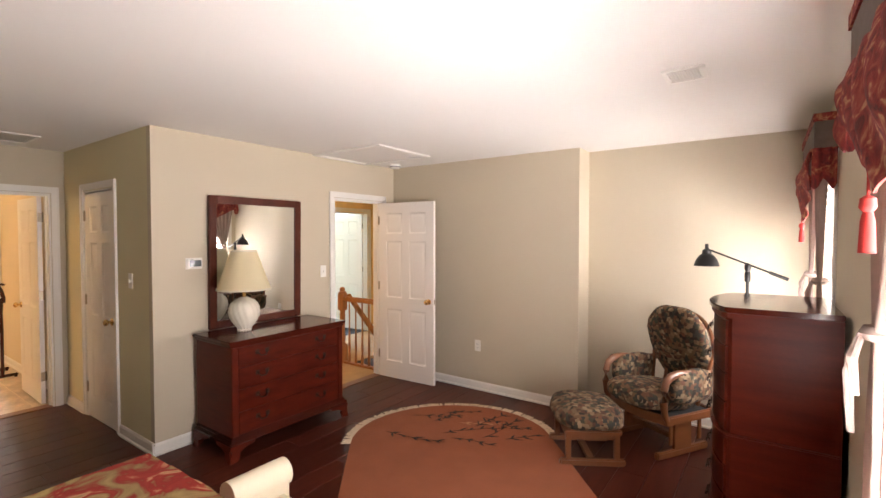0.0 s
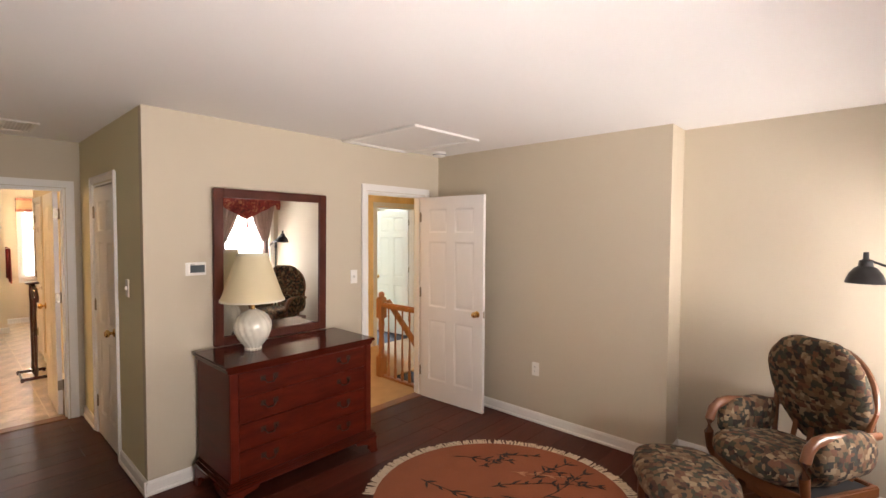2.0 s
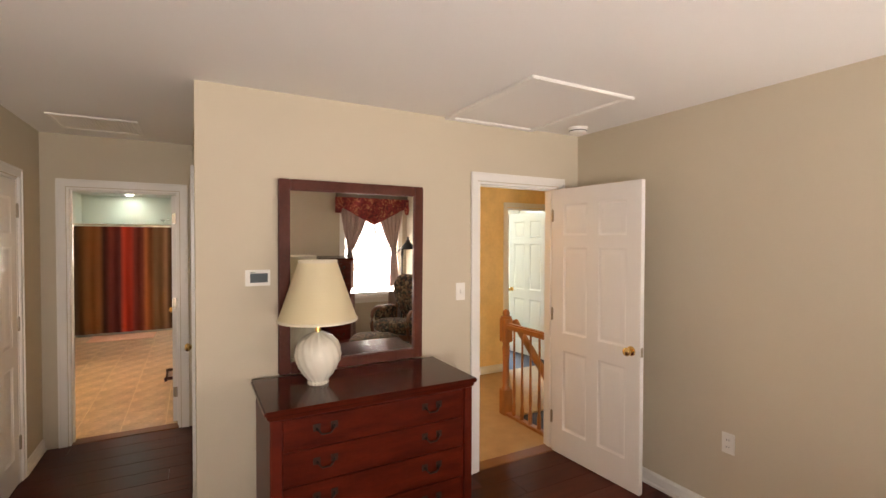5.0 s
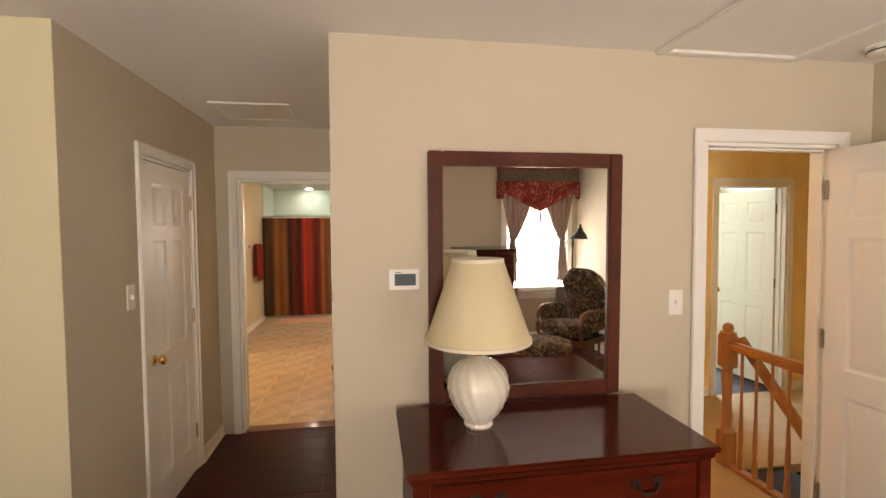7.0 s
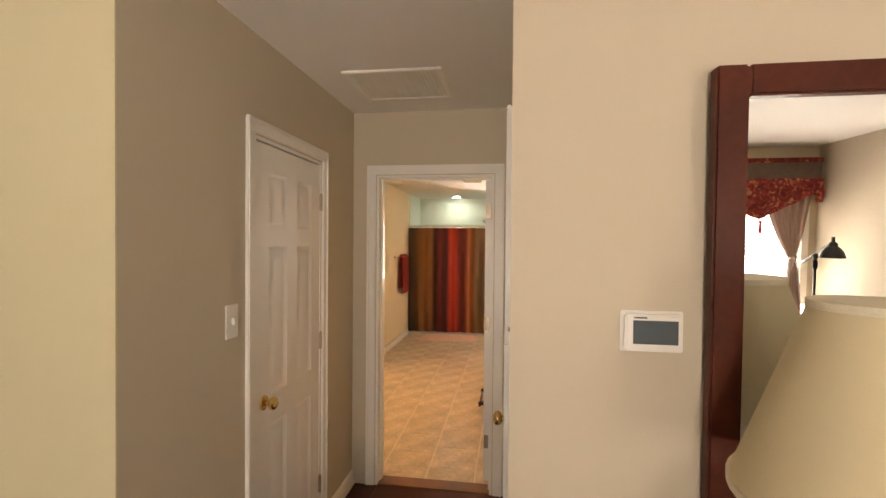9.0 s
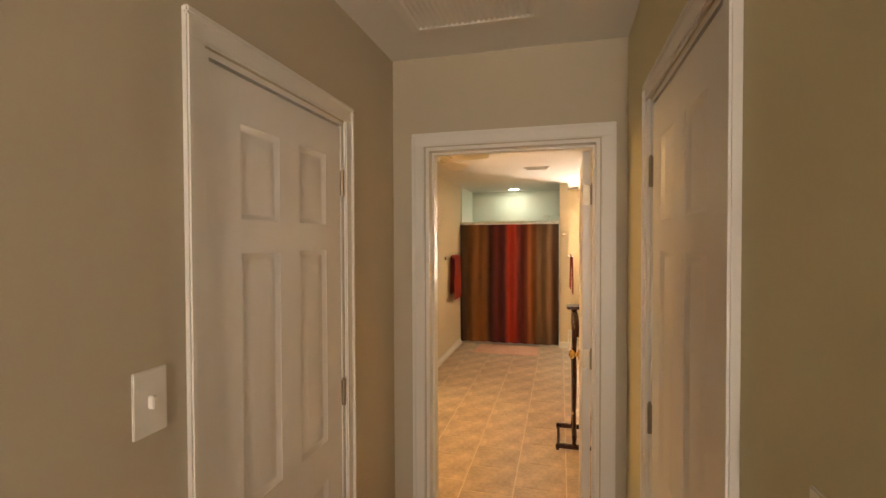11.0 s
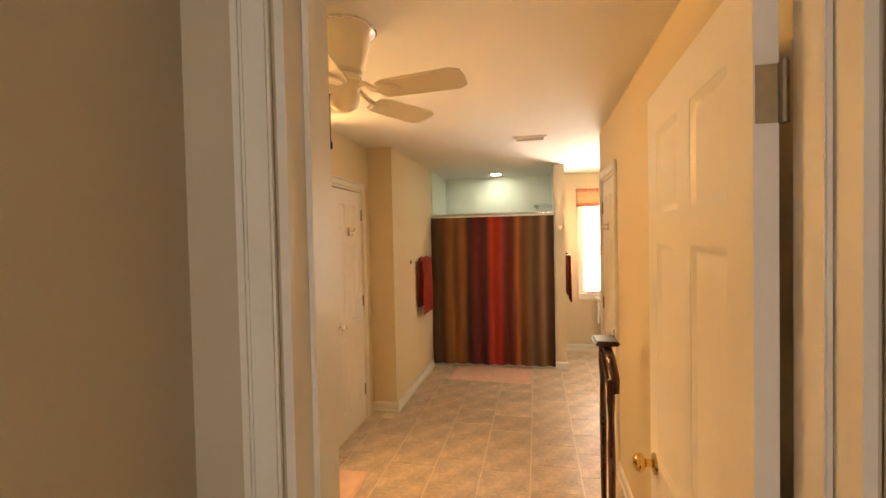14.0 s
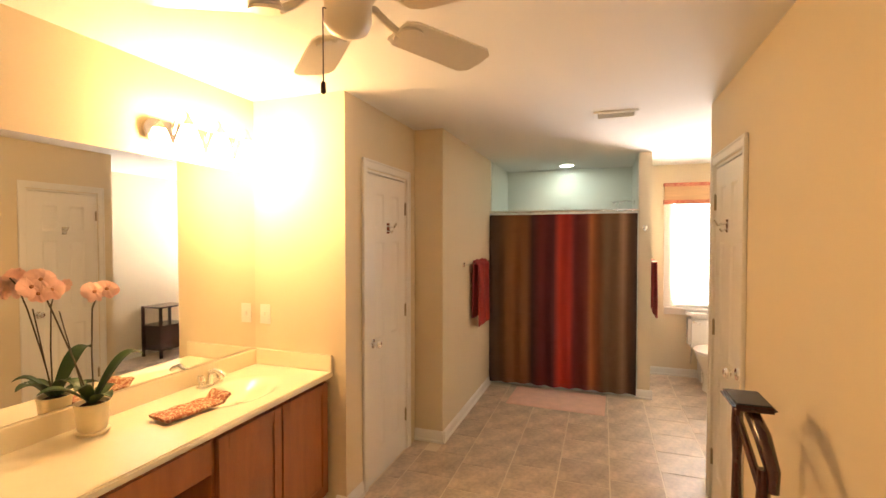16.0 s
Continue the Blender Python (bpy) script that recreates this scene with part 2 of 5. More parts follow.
# ---- mesh helpers ----
def boxes(*specs, bevel=0.0):
    """One bmesh of boxes (x0, y0, z0, x1, y1, z1)."""
    bm = bmesh.new()
    for x0, y0, z0, x1, y1, z1 in specs:
        r = bmesh.ops.create_cube(bm, size=1)
        for v in r["verts"]:
            v.co = Vector((x0 + (v.co.x + 0.5) * (x1 - x0), y0 + (v.co.y + 0.5) * (y1 - y0), z0 + (v.co.z + 0.5) * (z1 - z0)))
    if bevel:
        bmesh.ops.bevel(bm, geom=bm.edges[:], offset=bevel, segments=2, affect="EDGES")
    return bm


def lathe(profile, n=24, ribs=0, depth=0.0, twist=0.0):
    """Turned shape from (radius, z) pairs; ribs flute it."""
    bm = bmesh.new()
    rings = []
    for r, z in profile:
        ring = []
        for i in range(n):
            a = 2 * math.pi * i / n
            rr = r * (1 - depth * abs(math.sin(ribs * (a + twist * z) / 2))) if ribs else r
            ring.append(bm.verts.new((rr * math.cos(a), rr * math.sin(a), z)))
        rings.append(ring)
    for a, b in zip(rings, rings[1:]):
        for i in range(n):
            bm.faces.new((a[i], a[(i + 1) % n], b[(i + 1) % n], b[i]))
    if profile[0][0] > 1e-4:
        bm.faces.new(rings[0][::-1])
    if profile[-1][0] > 1e-4:
        bm.faces.new(rings[-1])
    bmesh.ops.remove_doubles(bm, verts=bm.verts, dist=1e-5)
    bmesh.ops.recalc_face_normals(bm, faces=bm.faces)
    return bm


def tube(points, radius, n=10, flat=1.0):
    """A rod along points; radius may be a list."""
    bm = bmesh.new()
    pts = [Vector(p) for p in points]
    rings = []
    for i, p in enumerate(pts):
        d = (pts[min(i + 1, len(pts) - 1)] - pts[max(i - 1, 0)]).normalized()
        side = d.cross(Vector((0, 0, 1)))
        side = side.normalized() if side.length > 0.05 else Vector((1, 0, 0))
        up = side.cross(d).normalized()
        r = radius[i] if isinstance(radius, (list, tuple)) else radius
        rings.append([bm.verts.new(p + side * (r * math.cos(2 * math.pi * k / n)) + up * (r * flat * math.sin(2 * math.pi * k / n))) for k in range(n)])
    for a, b in zip(rings, rings[1:]):
        for k in range(n):
            bm.faces.new((a[k], a[(k + 1) % n], b[(k + 1) % n], b[k]))
    bm.faces.new(rings[0][::-1])
    bm.faces.new(rings[-1])
    bmesh.ops.recalc_face_normals(bm, faces=bm.faces)
    return bm


def prism(outline, z0, z1, bevel=0.0):
    """A flat outline of (x, y) raised from z0 to z1."""
    bm = bmesh.new()
    f = bm.faces.new([bm.verts.new((x, y, z0)) for x, y in outline])
    r = bmesh.ops.extrude_face_region(bm, geom=[f])
    for v in r["geom"]:
        if isinstance(v, bmesh.types.BMVert):
            v.co.z = z1
    bmesh.ops.recalc_face_normals(bm, faces=bm.faces)
    if bevel:
        bmesh.ops.bevel(bm, geom=bm.edges[:], offset=bevel, segments=2, affect="EDGES")
    return bm


def sheet(fn, nu, nv, thick=0.0):
    """A grid surface from fn(u, v), u and v from 0 to 1, given thickness."""
    bm = bmesh.new()
    g = [[bm.verts.new(fn(i / nu, j / nv)) for j in range(nv + 1)] for i in range(nu + 1)]
    for i in range(nu):
        for j in range(nv):
            bm.faces.new((g[i][j], g[i + 1][j], g[i + 1][j + 1], g[i][j + 1]))
    bmesh.ops.recalc_face_normals(bm, faces=bm.faces)
    if thick:
        bmesh.ops.solidify(bm, geom=bm.faces[:], thickness=thick)
    return bm


def cushion(sx, sy, sz, n=14, power=4.0):
    """A stuffed pad centred on the origin."""
    bm = bmesh.new()
    bmesh.ops.create_uvsphere(bm, u_segments=2 * n, v_segments=n, radius=1)
    for v in bm.verts:
        c = [math.copysign(abs(k) ** (2 / power), k) for k in v.co]
        v.co = Vector((c[0] * sx / 2, c[1] * sy / 2, math.copysign(abs(v.co.z) ** 0.75, v.co.z) * sz / 2))
    return bm


def moved(bm, m):
    bmesh.ops.transform(bm, matrix=m, verts=bm.verts)
    return bm


def joined(*parts_):
    out = bmesh.new()
    for b in parts_:
        me = bpy.data.meshes.new("tmp")
        b.to_mesh(me)
        out.from_mesh(me)
        bpy.data.meshes.remove(me)
    return out


def part(name, bm, material, parent=None, label="", smooth=False):
    me = bpy.data.meshes.new(name)
    bm.to_mesh(me)
    bm.free()
    me.materials.append(material)
    if smooth:
        me.polygons.foreach_set("use_smooth", [True] * len(me.polygons))
        me.set_sharp_from_angle(angle=radians(42))
    ob = new(name, me)
    ob.parent = parent
    if label:
        ob["label"] = label
    return ob


def thing(name, m, label, category, group="", kind=""):
    ob = new(name)
    ob.matrix_world = m
    return tagged(ob, label, category, group, kind)


def structure(name, bm, material, label, category):
    return tagged(part(name, bm, material), label, category, kind="structure")


def wall(name, along, a, b, c0, c1, material, label, holes=(), top=2.44, z0=0.0):
    """A wall along 'x' or 'y' from a to b, c0 to c1 thick, with holes (from, to, bottom, top)."""
    specs, cur = [], a
    for h0, h1, hz0, hz1 in sorted(holes):
        specs += [(cur, h0, z0, top), (h0, h1, hz1, top)]
        if hz0 > z0:
            specs.append((h0, h1, z0, hz0))
        cur = h1
    specs.append((cur, b, z0, top))
    specs = [s for s in specs if s[1] - s[0] > 1e-4]
    if along == "x":
        bm = boxes(*[(s, c0, lo, e, c1, hi) for s, e, lo, hi in specs])
    else:
        bm = boxes(*[(c0, s, lo, c1, e, hi) for s, e, lo, hi in specs])
    return structure(name, bm, material, label, "wall")


# ---- large structure ----
DH = 2.03
wall("wall_west", "y", 1.74, 4.40, -3.51, -3.45, WALL, "beige painted bedroom wall behind the dresser", [(3.47, 4.19, 0, DH)])
wall("wall_landing_east", "y", 2.5, 6.5, -3.57, -3.51, GOLD_WALL, "gold sponged wall of the stair landing", [(3.47, 4.19, 0, DH)], z0=-1.2)
wall("wall_hall_north", "x", -5.31, -3.51, 1.74, 1.84, WARM_LIT_WALL, "hall wall with closet door, tinted yellow for warm light", [(-4.79, -4.13, 0, DH)])
wall("wall_hall_south", "x", -5.31, -3.48, 0.61, 0.71, WALL, "beige painted hall wall with closet door", [(-4.79, -4.13, 0, DH)])
structure("wall_southwest", boxes((-3.575, -1.2, 0, -3.475, 0.61, 2.44), (-3.48, 0.61, 0, -3.475, 0.71, 2.44)), WARM_LIT_WALL, "bedroom wall beside the hall, tinted yellow for warm light", "wall")
wall("wall_hall_west", "y", 0.61, 1.84, -5.37, -5.31, WALL, "beige hall end wall round the bathroom doorway", [(0.87, 1.63, 0, DH)])
wall("wall_bath_east", "y", -0.92, 1.765, -5.455, -5.37, BATH_WALL, "cream bathroom wall round the doorway", [(0.87, 1.63, 0, DH)])
structure("wall_north", boxes((-3.51, 4.40, 0, -1.185, 4.50, 2.44), (-1.285, 4.50, 0, -1.185, 4.68, 2.44), (-1.285, 4.68, 0, 0.55, 4.78, 2.44)), WALL, "beige painted bedroom wall with a shallow recess", "wall")
wall("wall_east", "y", -1.2, 4.68, E_WALL, E_WALL + 0.15, WALL, "beige painted bedroom wall with two windows", [(a, b, 0.64, 2.12) for a, b in WINDOWS])
wall("wall_south", "x", -3.575, 0.70, -1.3, -1.2, WALL, "plain beige bedroom wall")
wall("wall_bath_north", "x", -8.68, -5.37, 1.765, 1.865, BATH_WALL, "cream bathroom wall with a closed door", [(-8.53, -7.94, 0, DH)])
wall("wall_alcove_east", "y", 1.865, 2.95, -8.68, -8.58, BATH_WALL, "cream wall of the toilet alcove")
wall("wall_alcove_north", "x", -11.25, -8.58, 2.95, 3.05, BATH_WALL, "cream wall of the toilet alcove")
wall("wall_bath_west", "y", -0.143, 3.05, -11.37, -11.25, BATH_WALL, "cream bathroom end wall with a window", [(1.86, 2.62, 0.80, 2.05)])
wall("wall_shower_stub", "x", -11.25, -10.30, 1.46, 1.575, BATH_WALL, "cream stub wall beside the shower")
structure("wall_bath_south", boxes((-11.25, -0.143, 0, -8.815, -0.043, 2.44), (-8.815, -0.275, 0, -8.715, -0.043, 2.44)), BATH_WALL, "cream bathroom wall with a towel bar", "wall")
wall("wall_bath_closet", "x", -8.815, -7.68, -0.375, -0.275, BATH_WALL, "cream bathroom wall with a closet door", [(-8.53, -7.93, 0, DH)])
wall("wall_vanity_end", "y", -0.92, -0.375, -7.78, -7.68, BATH_WALL, "cream wall at the end of the vanity")
wall("wall_vanity", "x", -7.78, -5.37, -1.02, -0.92, BATH_WALL, "cream wall behind the vanity mirror")
wall("wall_landing_west", "y", 2.5, 6.5, -5.50, -5.40, GOLD_WALL, "gold sponged wall of the stair landing", [(5.17, 5.93, 0, DH)])
wall("wall_landing_south", "x", -5.50, -3.51, 2.4, 2.5, GOLD_WALL, "gold sponged wall of the stair landing")
wall("wall_landing_north", "x", -5.50, -3.51, 6.5, 6.6, GOLD_WALL, "gold sponged wall of the stair landing", z0=-1.2)
structure("wall_far_room", boxes((-8.1, 4.3, 0, -8.0, 5.7, 2.44), (-8.1, 6.7, 0, -8.0, 7.5, 2.44), (-8.1, 5.7, 0, -8.0, 6.7, 0.9), (-8.1, 5.7, 2.1, -8.0, 6.7, 2.44), (-8.0, 4.3, 0, -5.5, 4.4, 2.44), (-8.0, 7.4, 0, -5.4, 7.5, 2.44), (-5.5, 6.6, 0, -5.4, 7.4, 2.44)), WALL, "plain walls of the room off the landing", "wall")
structure("ceiling", boxes((-11.4, -1.35, 2.44, 0.75, 7.55, 2.54)), CEIL, "white painted flat ceiling", "ceiling")
structure("shower_surround", boxes((-11.25, -0.043, 0, -11.235, 1.46, 2.438), (-11.235, -0.043, 0, -10.32, -0.033, 2.438), (-11.235, 1.448, 0, -10.32, 1.46, 2.438), (-11.235, -0.033, 0.0, -10.33, 1.448, 0.06)), SHOWER, "pale shower walls and pan", "shower")
floor = structure("floor", boxes((-5.31, -1.2, -0.06, 0.55, 4.68, -0.012)), GAP, "dark reddish brown laminate plank floor", "floor")
bath_floor = structure("floor_bath", boxes((-11.25, -0.92, -0.06, -5.37, 2.95, -0.0015)), GROUT, "beige ceramic tile bathroom floor", "floor")
structure("floor_landing", boxes((-5.40, 2.5, -0.06, -4.15, 6.5, 0.0), (-4.15, 2.5, -0.06, -3.51, 4.34, 0.0), (-4.15, 5.5, -0.06, -3.51, 6.5, 0.0)), CARPET, "tan carpet of the stair landing", "floor")
structure("floor_far_room", boxes((-8.0, 4.4, -0.06, -5.40, 7.4, -0.004)), GAP, "dark floor of the room off the landing", "floor")
structure("stairs", boxes((-4.15, 4.36, -1.2, -3.95, 5.5, -0.19), (-3.95, 4.36, -1.2, -3.75, 5.5, -0.38), (-3.75, 4.36, -1.2, -3.57, 5.5, -0.57)), CARPET, "tan carpeted stairs going down", "stairs")
structure("threshold", boxes((-5.43, 0.87, -0.01, -5.31, 1.63, 0.006), bevel=0.003), GLIDER, "wooden threshold strip in the bathroom doorway", "threshold")
structure("threshold", boxes((-3.56, 3.47, -0.01, -3.45, 4.19, 0.006), bevel=0.003), GLIDER, "dark wooden strip in the bedroom doorway", "threshold")


def baseboard(x0, y0, x1, y1, nx, ny):
    """Profiled skirting from one point to another; (nx, ny) points into the room."""
    d = Vector((x1 - x0, y1 - y0, 0))
    n = Vector((nx, ny, 0))
    prof = [(0, 0), (0.022, 0), (0.022, 0.014), (0.013, 0.022), (0.013, 0.072), (0.006, 0.088), (0, 0.09)]
    bm = bmesh.new()
    ends = [[bm.verts.new(Vector((x0, y0, 0)) + d * k + n * o + Vector((0, 0, z + 0.001))) for o, z in prof] for k in (0, 1)]
    for i in range(len(prof)):
        j = (i + 1) % len(prof)
        bm.faces.new((ends[0][i], ends[0][j], ends[1][j], ends[1][i]))
    bm.faces.new(ends[0])
    bm.faces.new(ends[1][::-1])
    bmesh.ops.recalc_face_normals(bm, faces=bm.faces)
    structure("baseboard", bm, TRIM, "white painted wooden baseboard", "baseboard")


for seg in [(-3.45, 1.718, -3.45, 3.405, 1, 0), (-4.065, 1.74, -3.43, 1.74, 0, -1), (-5.31, 1.74, -4.855, 1.74, 0, -1), (-5.31, 0.71, -4.855, 0.71, 0, 1), (-4.065, 0.71, -3.453, 0.71, 0, 1),
            (-3.475, -1.2, -3.475, 0.732, 1, 0), (-3.45, 4.40, -1.163, 4.40, 0, -1), (-1.185, 4.378, -1.185, 4.68, 1, 0), (-1.185, 4.68, 0.55, 4.68, 0, -1), (0.55, -1.2, 0.55, 4.68, -1, 0), (-3.475, -1.2, 0.55, -1.2, 0, 1),
            (-11.25, -0.043, -8.693, -0.043, 0, 1), (-8.715, -0.275, -8.715, -0.021, 1, 0), (-7.865, -0.275, -7.658, -0.275, 0, 1), (-7.68, -0.34, -7.68, -0.253, 1, 0), (-10.30, 1.44, -10.30, 1.597, 1, 0), (-11.25, 1.575, -10.278, 1.575, 0, 1),
            (-11.25, 1.575, -11.25, 2.95, 1, 0), (-11.25, 2.95, -8.68, 2.95, 0, -1), (-7.875, 1.765, -5.455, 1.765, 0, -1), (-5.40, 2.5, -5.40, 5.10, 1, 0), (-5.40, 6.0, -5.40, 6.5, 1, 0), (-5.455, -0.36, -5.455, 0.80, -1, 0)]:
    baseboard(*seg)


def casing(along, a, b, face, n, h=DH, depth=0.06, jamb=0.12):
    """White casing round an opening from a to b in a wall face; n is +1 or -1, away from the wall. jamb: depth of the lining behind the face."""
    w = 0.062
    def q(u0, u1, o0, o1, z0, z1):
        lo, hi = sorted((face + n * o0, face + n * o1))
        return (u0, lo, z0, u1, hi, z1) if along == "x" else (lo, u0, z0, hi, u1, z1)
    legs = boxes(q(a - w, a - 0.006, 0, 0.014, 0, h + 0.006), q(b + 0.006, b + w, 0, 0.014, 0, h + 0.006), q(a - w, b + w, 0, 0.014, h + 0.006, h + w), bevel=0.004)
    band = boxes(q(a - w - 0.002, a - w + 0.016, 0.002, 0.02, 0, h + w - 0.014), q(b + w - 0.016, b + w + 0.002, 0.002, 0.02, 0, h + w - 0.014), q(a - w - 0.002, b + w + 0.002, 0.002, 0.02, h + w - 0.014, h + w + 0.002), bevel=0.004)
    parts_ = [legs, band]
    if jamb:
        parts_.append(boxes(q(a - 0.001, a + 0.014, 0.002, -jamb - 0.002, 0, h - 0.014), q(b - 0.014, b + 0.001, 0.002, -jamb - 0.002, 0, h - 0.014), q(a - 0.001, b + 0.001, 0.002, -jamb - 0.002, h - 0.014, h + 0.001)))
        parts_.append(boxes(q(a + 0.013, a + 0.024, -jamb * 0.36, -jamb * 0.68, 0, h - 0.022), q(b - 0.024, b - 0.013, -jamb * 0.36, -jamb * 0.68, 0, h - 0.022), q(a + 0.013, b - 0.013, -jamb * 0.36, -jamb * 0.68, h - 0.024, h - 0.013), bevel=0.002))
    structure("trim", joined(*parts_), TRIM, "white painted door casing and jamb", "door casing")


casing("y", 3.47, 4.19, -3.45, 1)
casing("y", 3.47, 4.19, -3.57, -1, jamb=0)
casing("x", -4.79, -4.13, 1.74, -1)
casing("x", -4.79, -4.13, 0.71, 1)
casing("y", 0.87, 1.63, -5.31, 1, jamb=0.145)
casing("y", 0.87, 1.63, -5.455, -1, jamb=0)
casing("x", -8.53, -7.94, 1.765, -1)
casing("x", -8.53, -7.93, -0.275, 1)
casing("y", 5.17, 5.93, -5.40, 1)


def door(name, m, w, label, metal, swing=1, knob_both=True, hooks=False):
    """Six-panel door: hinge line on the origin, leaf along +x, faces in +y and -y. swing: side (+1 or -1 in y) on which the hinge knuckles show."""
    top = thing(name, m, label, "door", kind="structure")
    h, t, s = DH - 0.022, 0.0175, 0.105
    z0 = 0.008
    rails = [(z0, 0.20), (0.80, 0.93), (1.575, 1.66), (h - 0.115, h)]
    mid = (w / 2 - 0.05, w / 2 + 0.05)
    solid = [(0, -t, z0, s, t, h), (w - s, -t, z0, w, t, h)]
    solid += [(s, -t, a, w - s, t, b) for a, b in rails]
    solid += [(mid[0], -t, a, mid[1], t, b) for a, b in zip([r[1] for r in rails[:-1]], [r[0] for r in rails[1:]])]
    leaf = joined(boxes(*solid), boxes((s - 0.01, -t + 0.011, z0 + 0.02, w - s + 0.01, t - 0.011, h - 0.02)))
    part("leaf", leaf, DOOR, top)
    for (xa, xb) in ((s, mid[0]), (mid[1], w - s)):
        for a, b in zip([r[1] for r in rails[:-1]], [r[0] for r in rails[1:]]):
            bm = bmesh.new()
            for sg in (-1, 1):
                rows = []
                for inset, y in ((0.0, t - 0.001), (0.004, t - 0.003), (0.011, t - 0.0085), (0.016, t - 0.0095), (0.021, t - 0.009), (0.044, t - 0.0035), (0.050, t - 0.003)):
                    rows.append([bm.verts.new((x, sg * y, z)) for x, z in ((xa + inset, a + inset), (xb - inset, a + inset), (xb - inset, b - inset), (xa + inset, b - inset))])
                for r0, r1 in zip(rows, rows[1:]):
                    for i in range(4):
                        bm.faces.new((r0[i], r0[(i + 1) % 4], r1[(i + 1) % 4], r1[i]))
                bm.faces.new(rows[-1])
            bmesh.ops.recalc_face_normals(bm, faces=bm.faces)
            part("panel", bm, DOOR, top, smooth=True)
    prof = [(0.0, 0.062), (0.014, 0.062), (0.025, 0.054), (0.028, 0.044), (0.024, 0.034), (0.012, 0.027), (0.011, 0.012), (0.030, 0.007), (0.032, 0.0)]
    for sg in ((-1, 1) if knob_both else (swing,)):
        k = part("door_knob", moved(lathe(prof[::-1], 20), pose(w - 0.065, sg * t, 0.915, -90 * sg, 0, 0)), metal, top, "round polished metal knob", smooth=True)
    part("latch_plate", boxes((w - 0.001, -0.012, 0.885, w + 0.0015, 0.012, 0.945), bevel=0.0004), STEEL, top)
    for z in (0.27, 1.06, 1.81):
        hg = joined(moved(lathe([(0.007, z - 0.045), (0.007, z + 0.045)], 10), pose(-0.004, swing * (t + 0.005), 0)), boxes((-0.003, swing * t - 0.002, z - 0.044, 0.004, swing * t + 0.002, z + 0.044), (-0.0016, -t + 0.003, z - 0.044, 0.0, t - 0.003, z + 0.044)), moved(lathe([(0.004, z + 0.045), (0.005, z + 0.050), (0, z + 0.053)], 10), pose(-0.004, swing * (t + 0.005), 0)))
        part("hinge", hg, STEEL, top, "tarnished metal hinge")
    if hooks:
        hk = joined(boxes((w * 0.5 - 0.02, swing * t, 1.63, w * 0.5 + 0.02, swing * (t + 0.006), 1.70)), tube([(w * 0.5, swing * t, 1.68), (w * 0.5, swing * (t + 0.05), 1.67), (w * 0.5, swing * (t + 0.065), 1.70)], 0.007), tube([(w * 0.5, swing * t, 1.65), (w * 0.5, swing * (t + 0.03), 1.635), (w * 0.5, swing * (t + 0.04), 1.65)], 0.006))
        part("robe_hook", hk, CHROME, top, "chrome robe hook")
    return top


door("door_1", pose(-3.452, 4.172, 0, 0, 0, 3), 0.755, "white six-panel bedroom door standing open", BRASS, swing=-1)
door("door_2", pose(-4.776, 0.692, 0), 0.632, "white six-panel closet door, closed", BRASS, swing=1)
door("door_3", pose(-4.776, 1.758, 0), 0.632, "white six-panel closet door, closed", BRASS, swing=-1)
door("door_4", pose(-5.468, 1.585, 0, 0, 0, 178.8), 0.735, "white six-panel bathroom door standing open", BRASS, swing=-1)
door("door_5", pose(-8.516, 1.783, 0), 0.562, "white six-panel bathroom closet door, closed", CHROME, swing=-1, hooks=True)
door("door_6", pose(-8.516, -0.293, 0), 0.572, "white six-panel linen closet door, closed", CHROME, swing=1, hooks=True)
door("door_7", pose(-5.50, 5.91, 0, 0, 0, 186), 0.73, "white six-panel door ajar off the landing", BRASS, swing=-1)


def window(name, wall_x, outer_x, a, b, z0, z1, label, meeting=True):
    """A sash window in a wall facing along x; wall_x is the room face, outer_x the outside face."""
    top = thing(name, Matrix(), label, "window", kind="structure")
    s = 1 if outer_x > wall_x else -1
    fx0, fx1 = sorted((wall_x + s * 0.07, wall_x + s * 0.11))
    zm = (z0 + z1) / 2
    part("window_frame", boxes((fx0, a, z0, fx1, a + 0.045, z1), (fx0, b - 0.045, z0, fx1, b, z1), (fx0, a + 0.045, z0, fx1, b - 0.045, z0 + 0.05), (fx0, a + 0.045, z1 - 0.05, fx1, b - 0.045, z1), (fx0, a + 0.045, zm - 0.02, fx1, b - 0.045, zm + 0.02)), TRIM, top)
    for lo, hi in ((z0 + 0.05, zm - 0.02), (zm + 0.02, z1 - 0.05)):
        g = part("pane", boxes(((fx0 + fx1) / 2 - 0.003, a + 0.045, lo, (fx0 + fx1) / 2 + 0.003, b - 0.045, hi)), GLASS, top)
        g.visible_shadow = False
    r0, r1 = sorted((wall_x - s * 0.045, wall_x + s * 0.07))
    part("window_sill", boxes((r0, a - 0.06, z0 - 0.025, r1, b + 0.06, z0), bevel=0.004), TRIM, top)
    c0, c1 = sorted((wall_x - s * 0.014, wall_x))
    part("window_casing", boxes((c0, a - 0.065, z0 + 0.001, c1, a - 0.004, z1 + 0.065), (c0, b + 0.004, z0 + 0.001, c1, b + 0.065, z1 + 0.065), (c0, a - 0.004, z1 + 0.004, c1, b + 0.004, z1 + 0.065), (c0, a - 0.06, z0 - 0.085, c1, b + 0.06, z0 - 0.026)), TRIM, top)
    return top


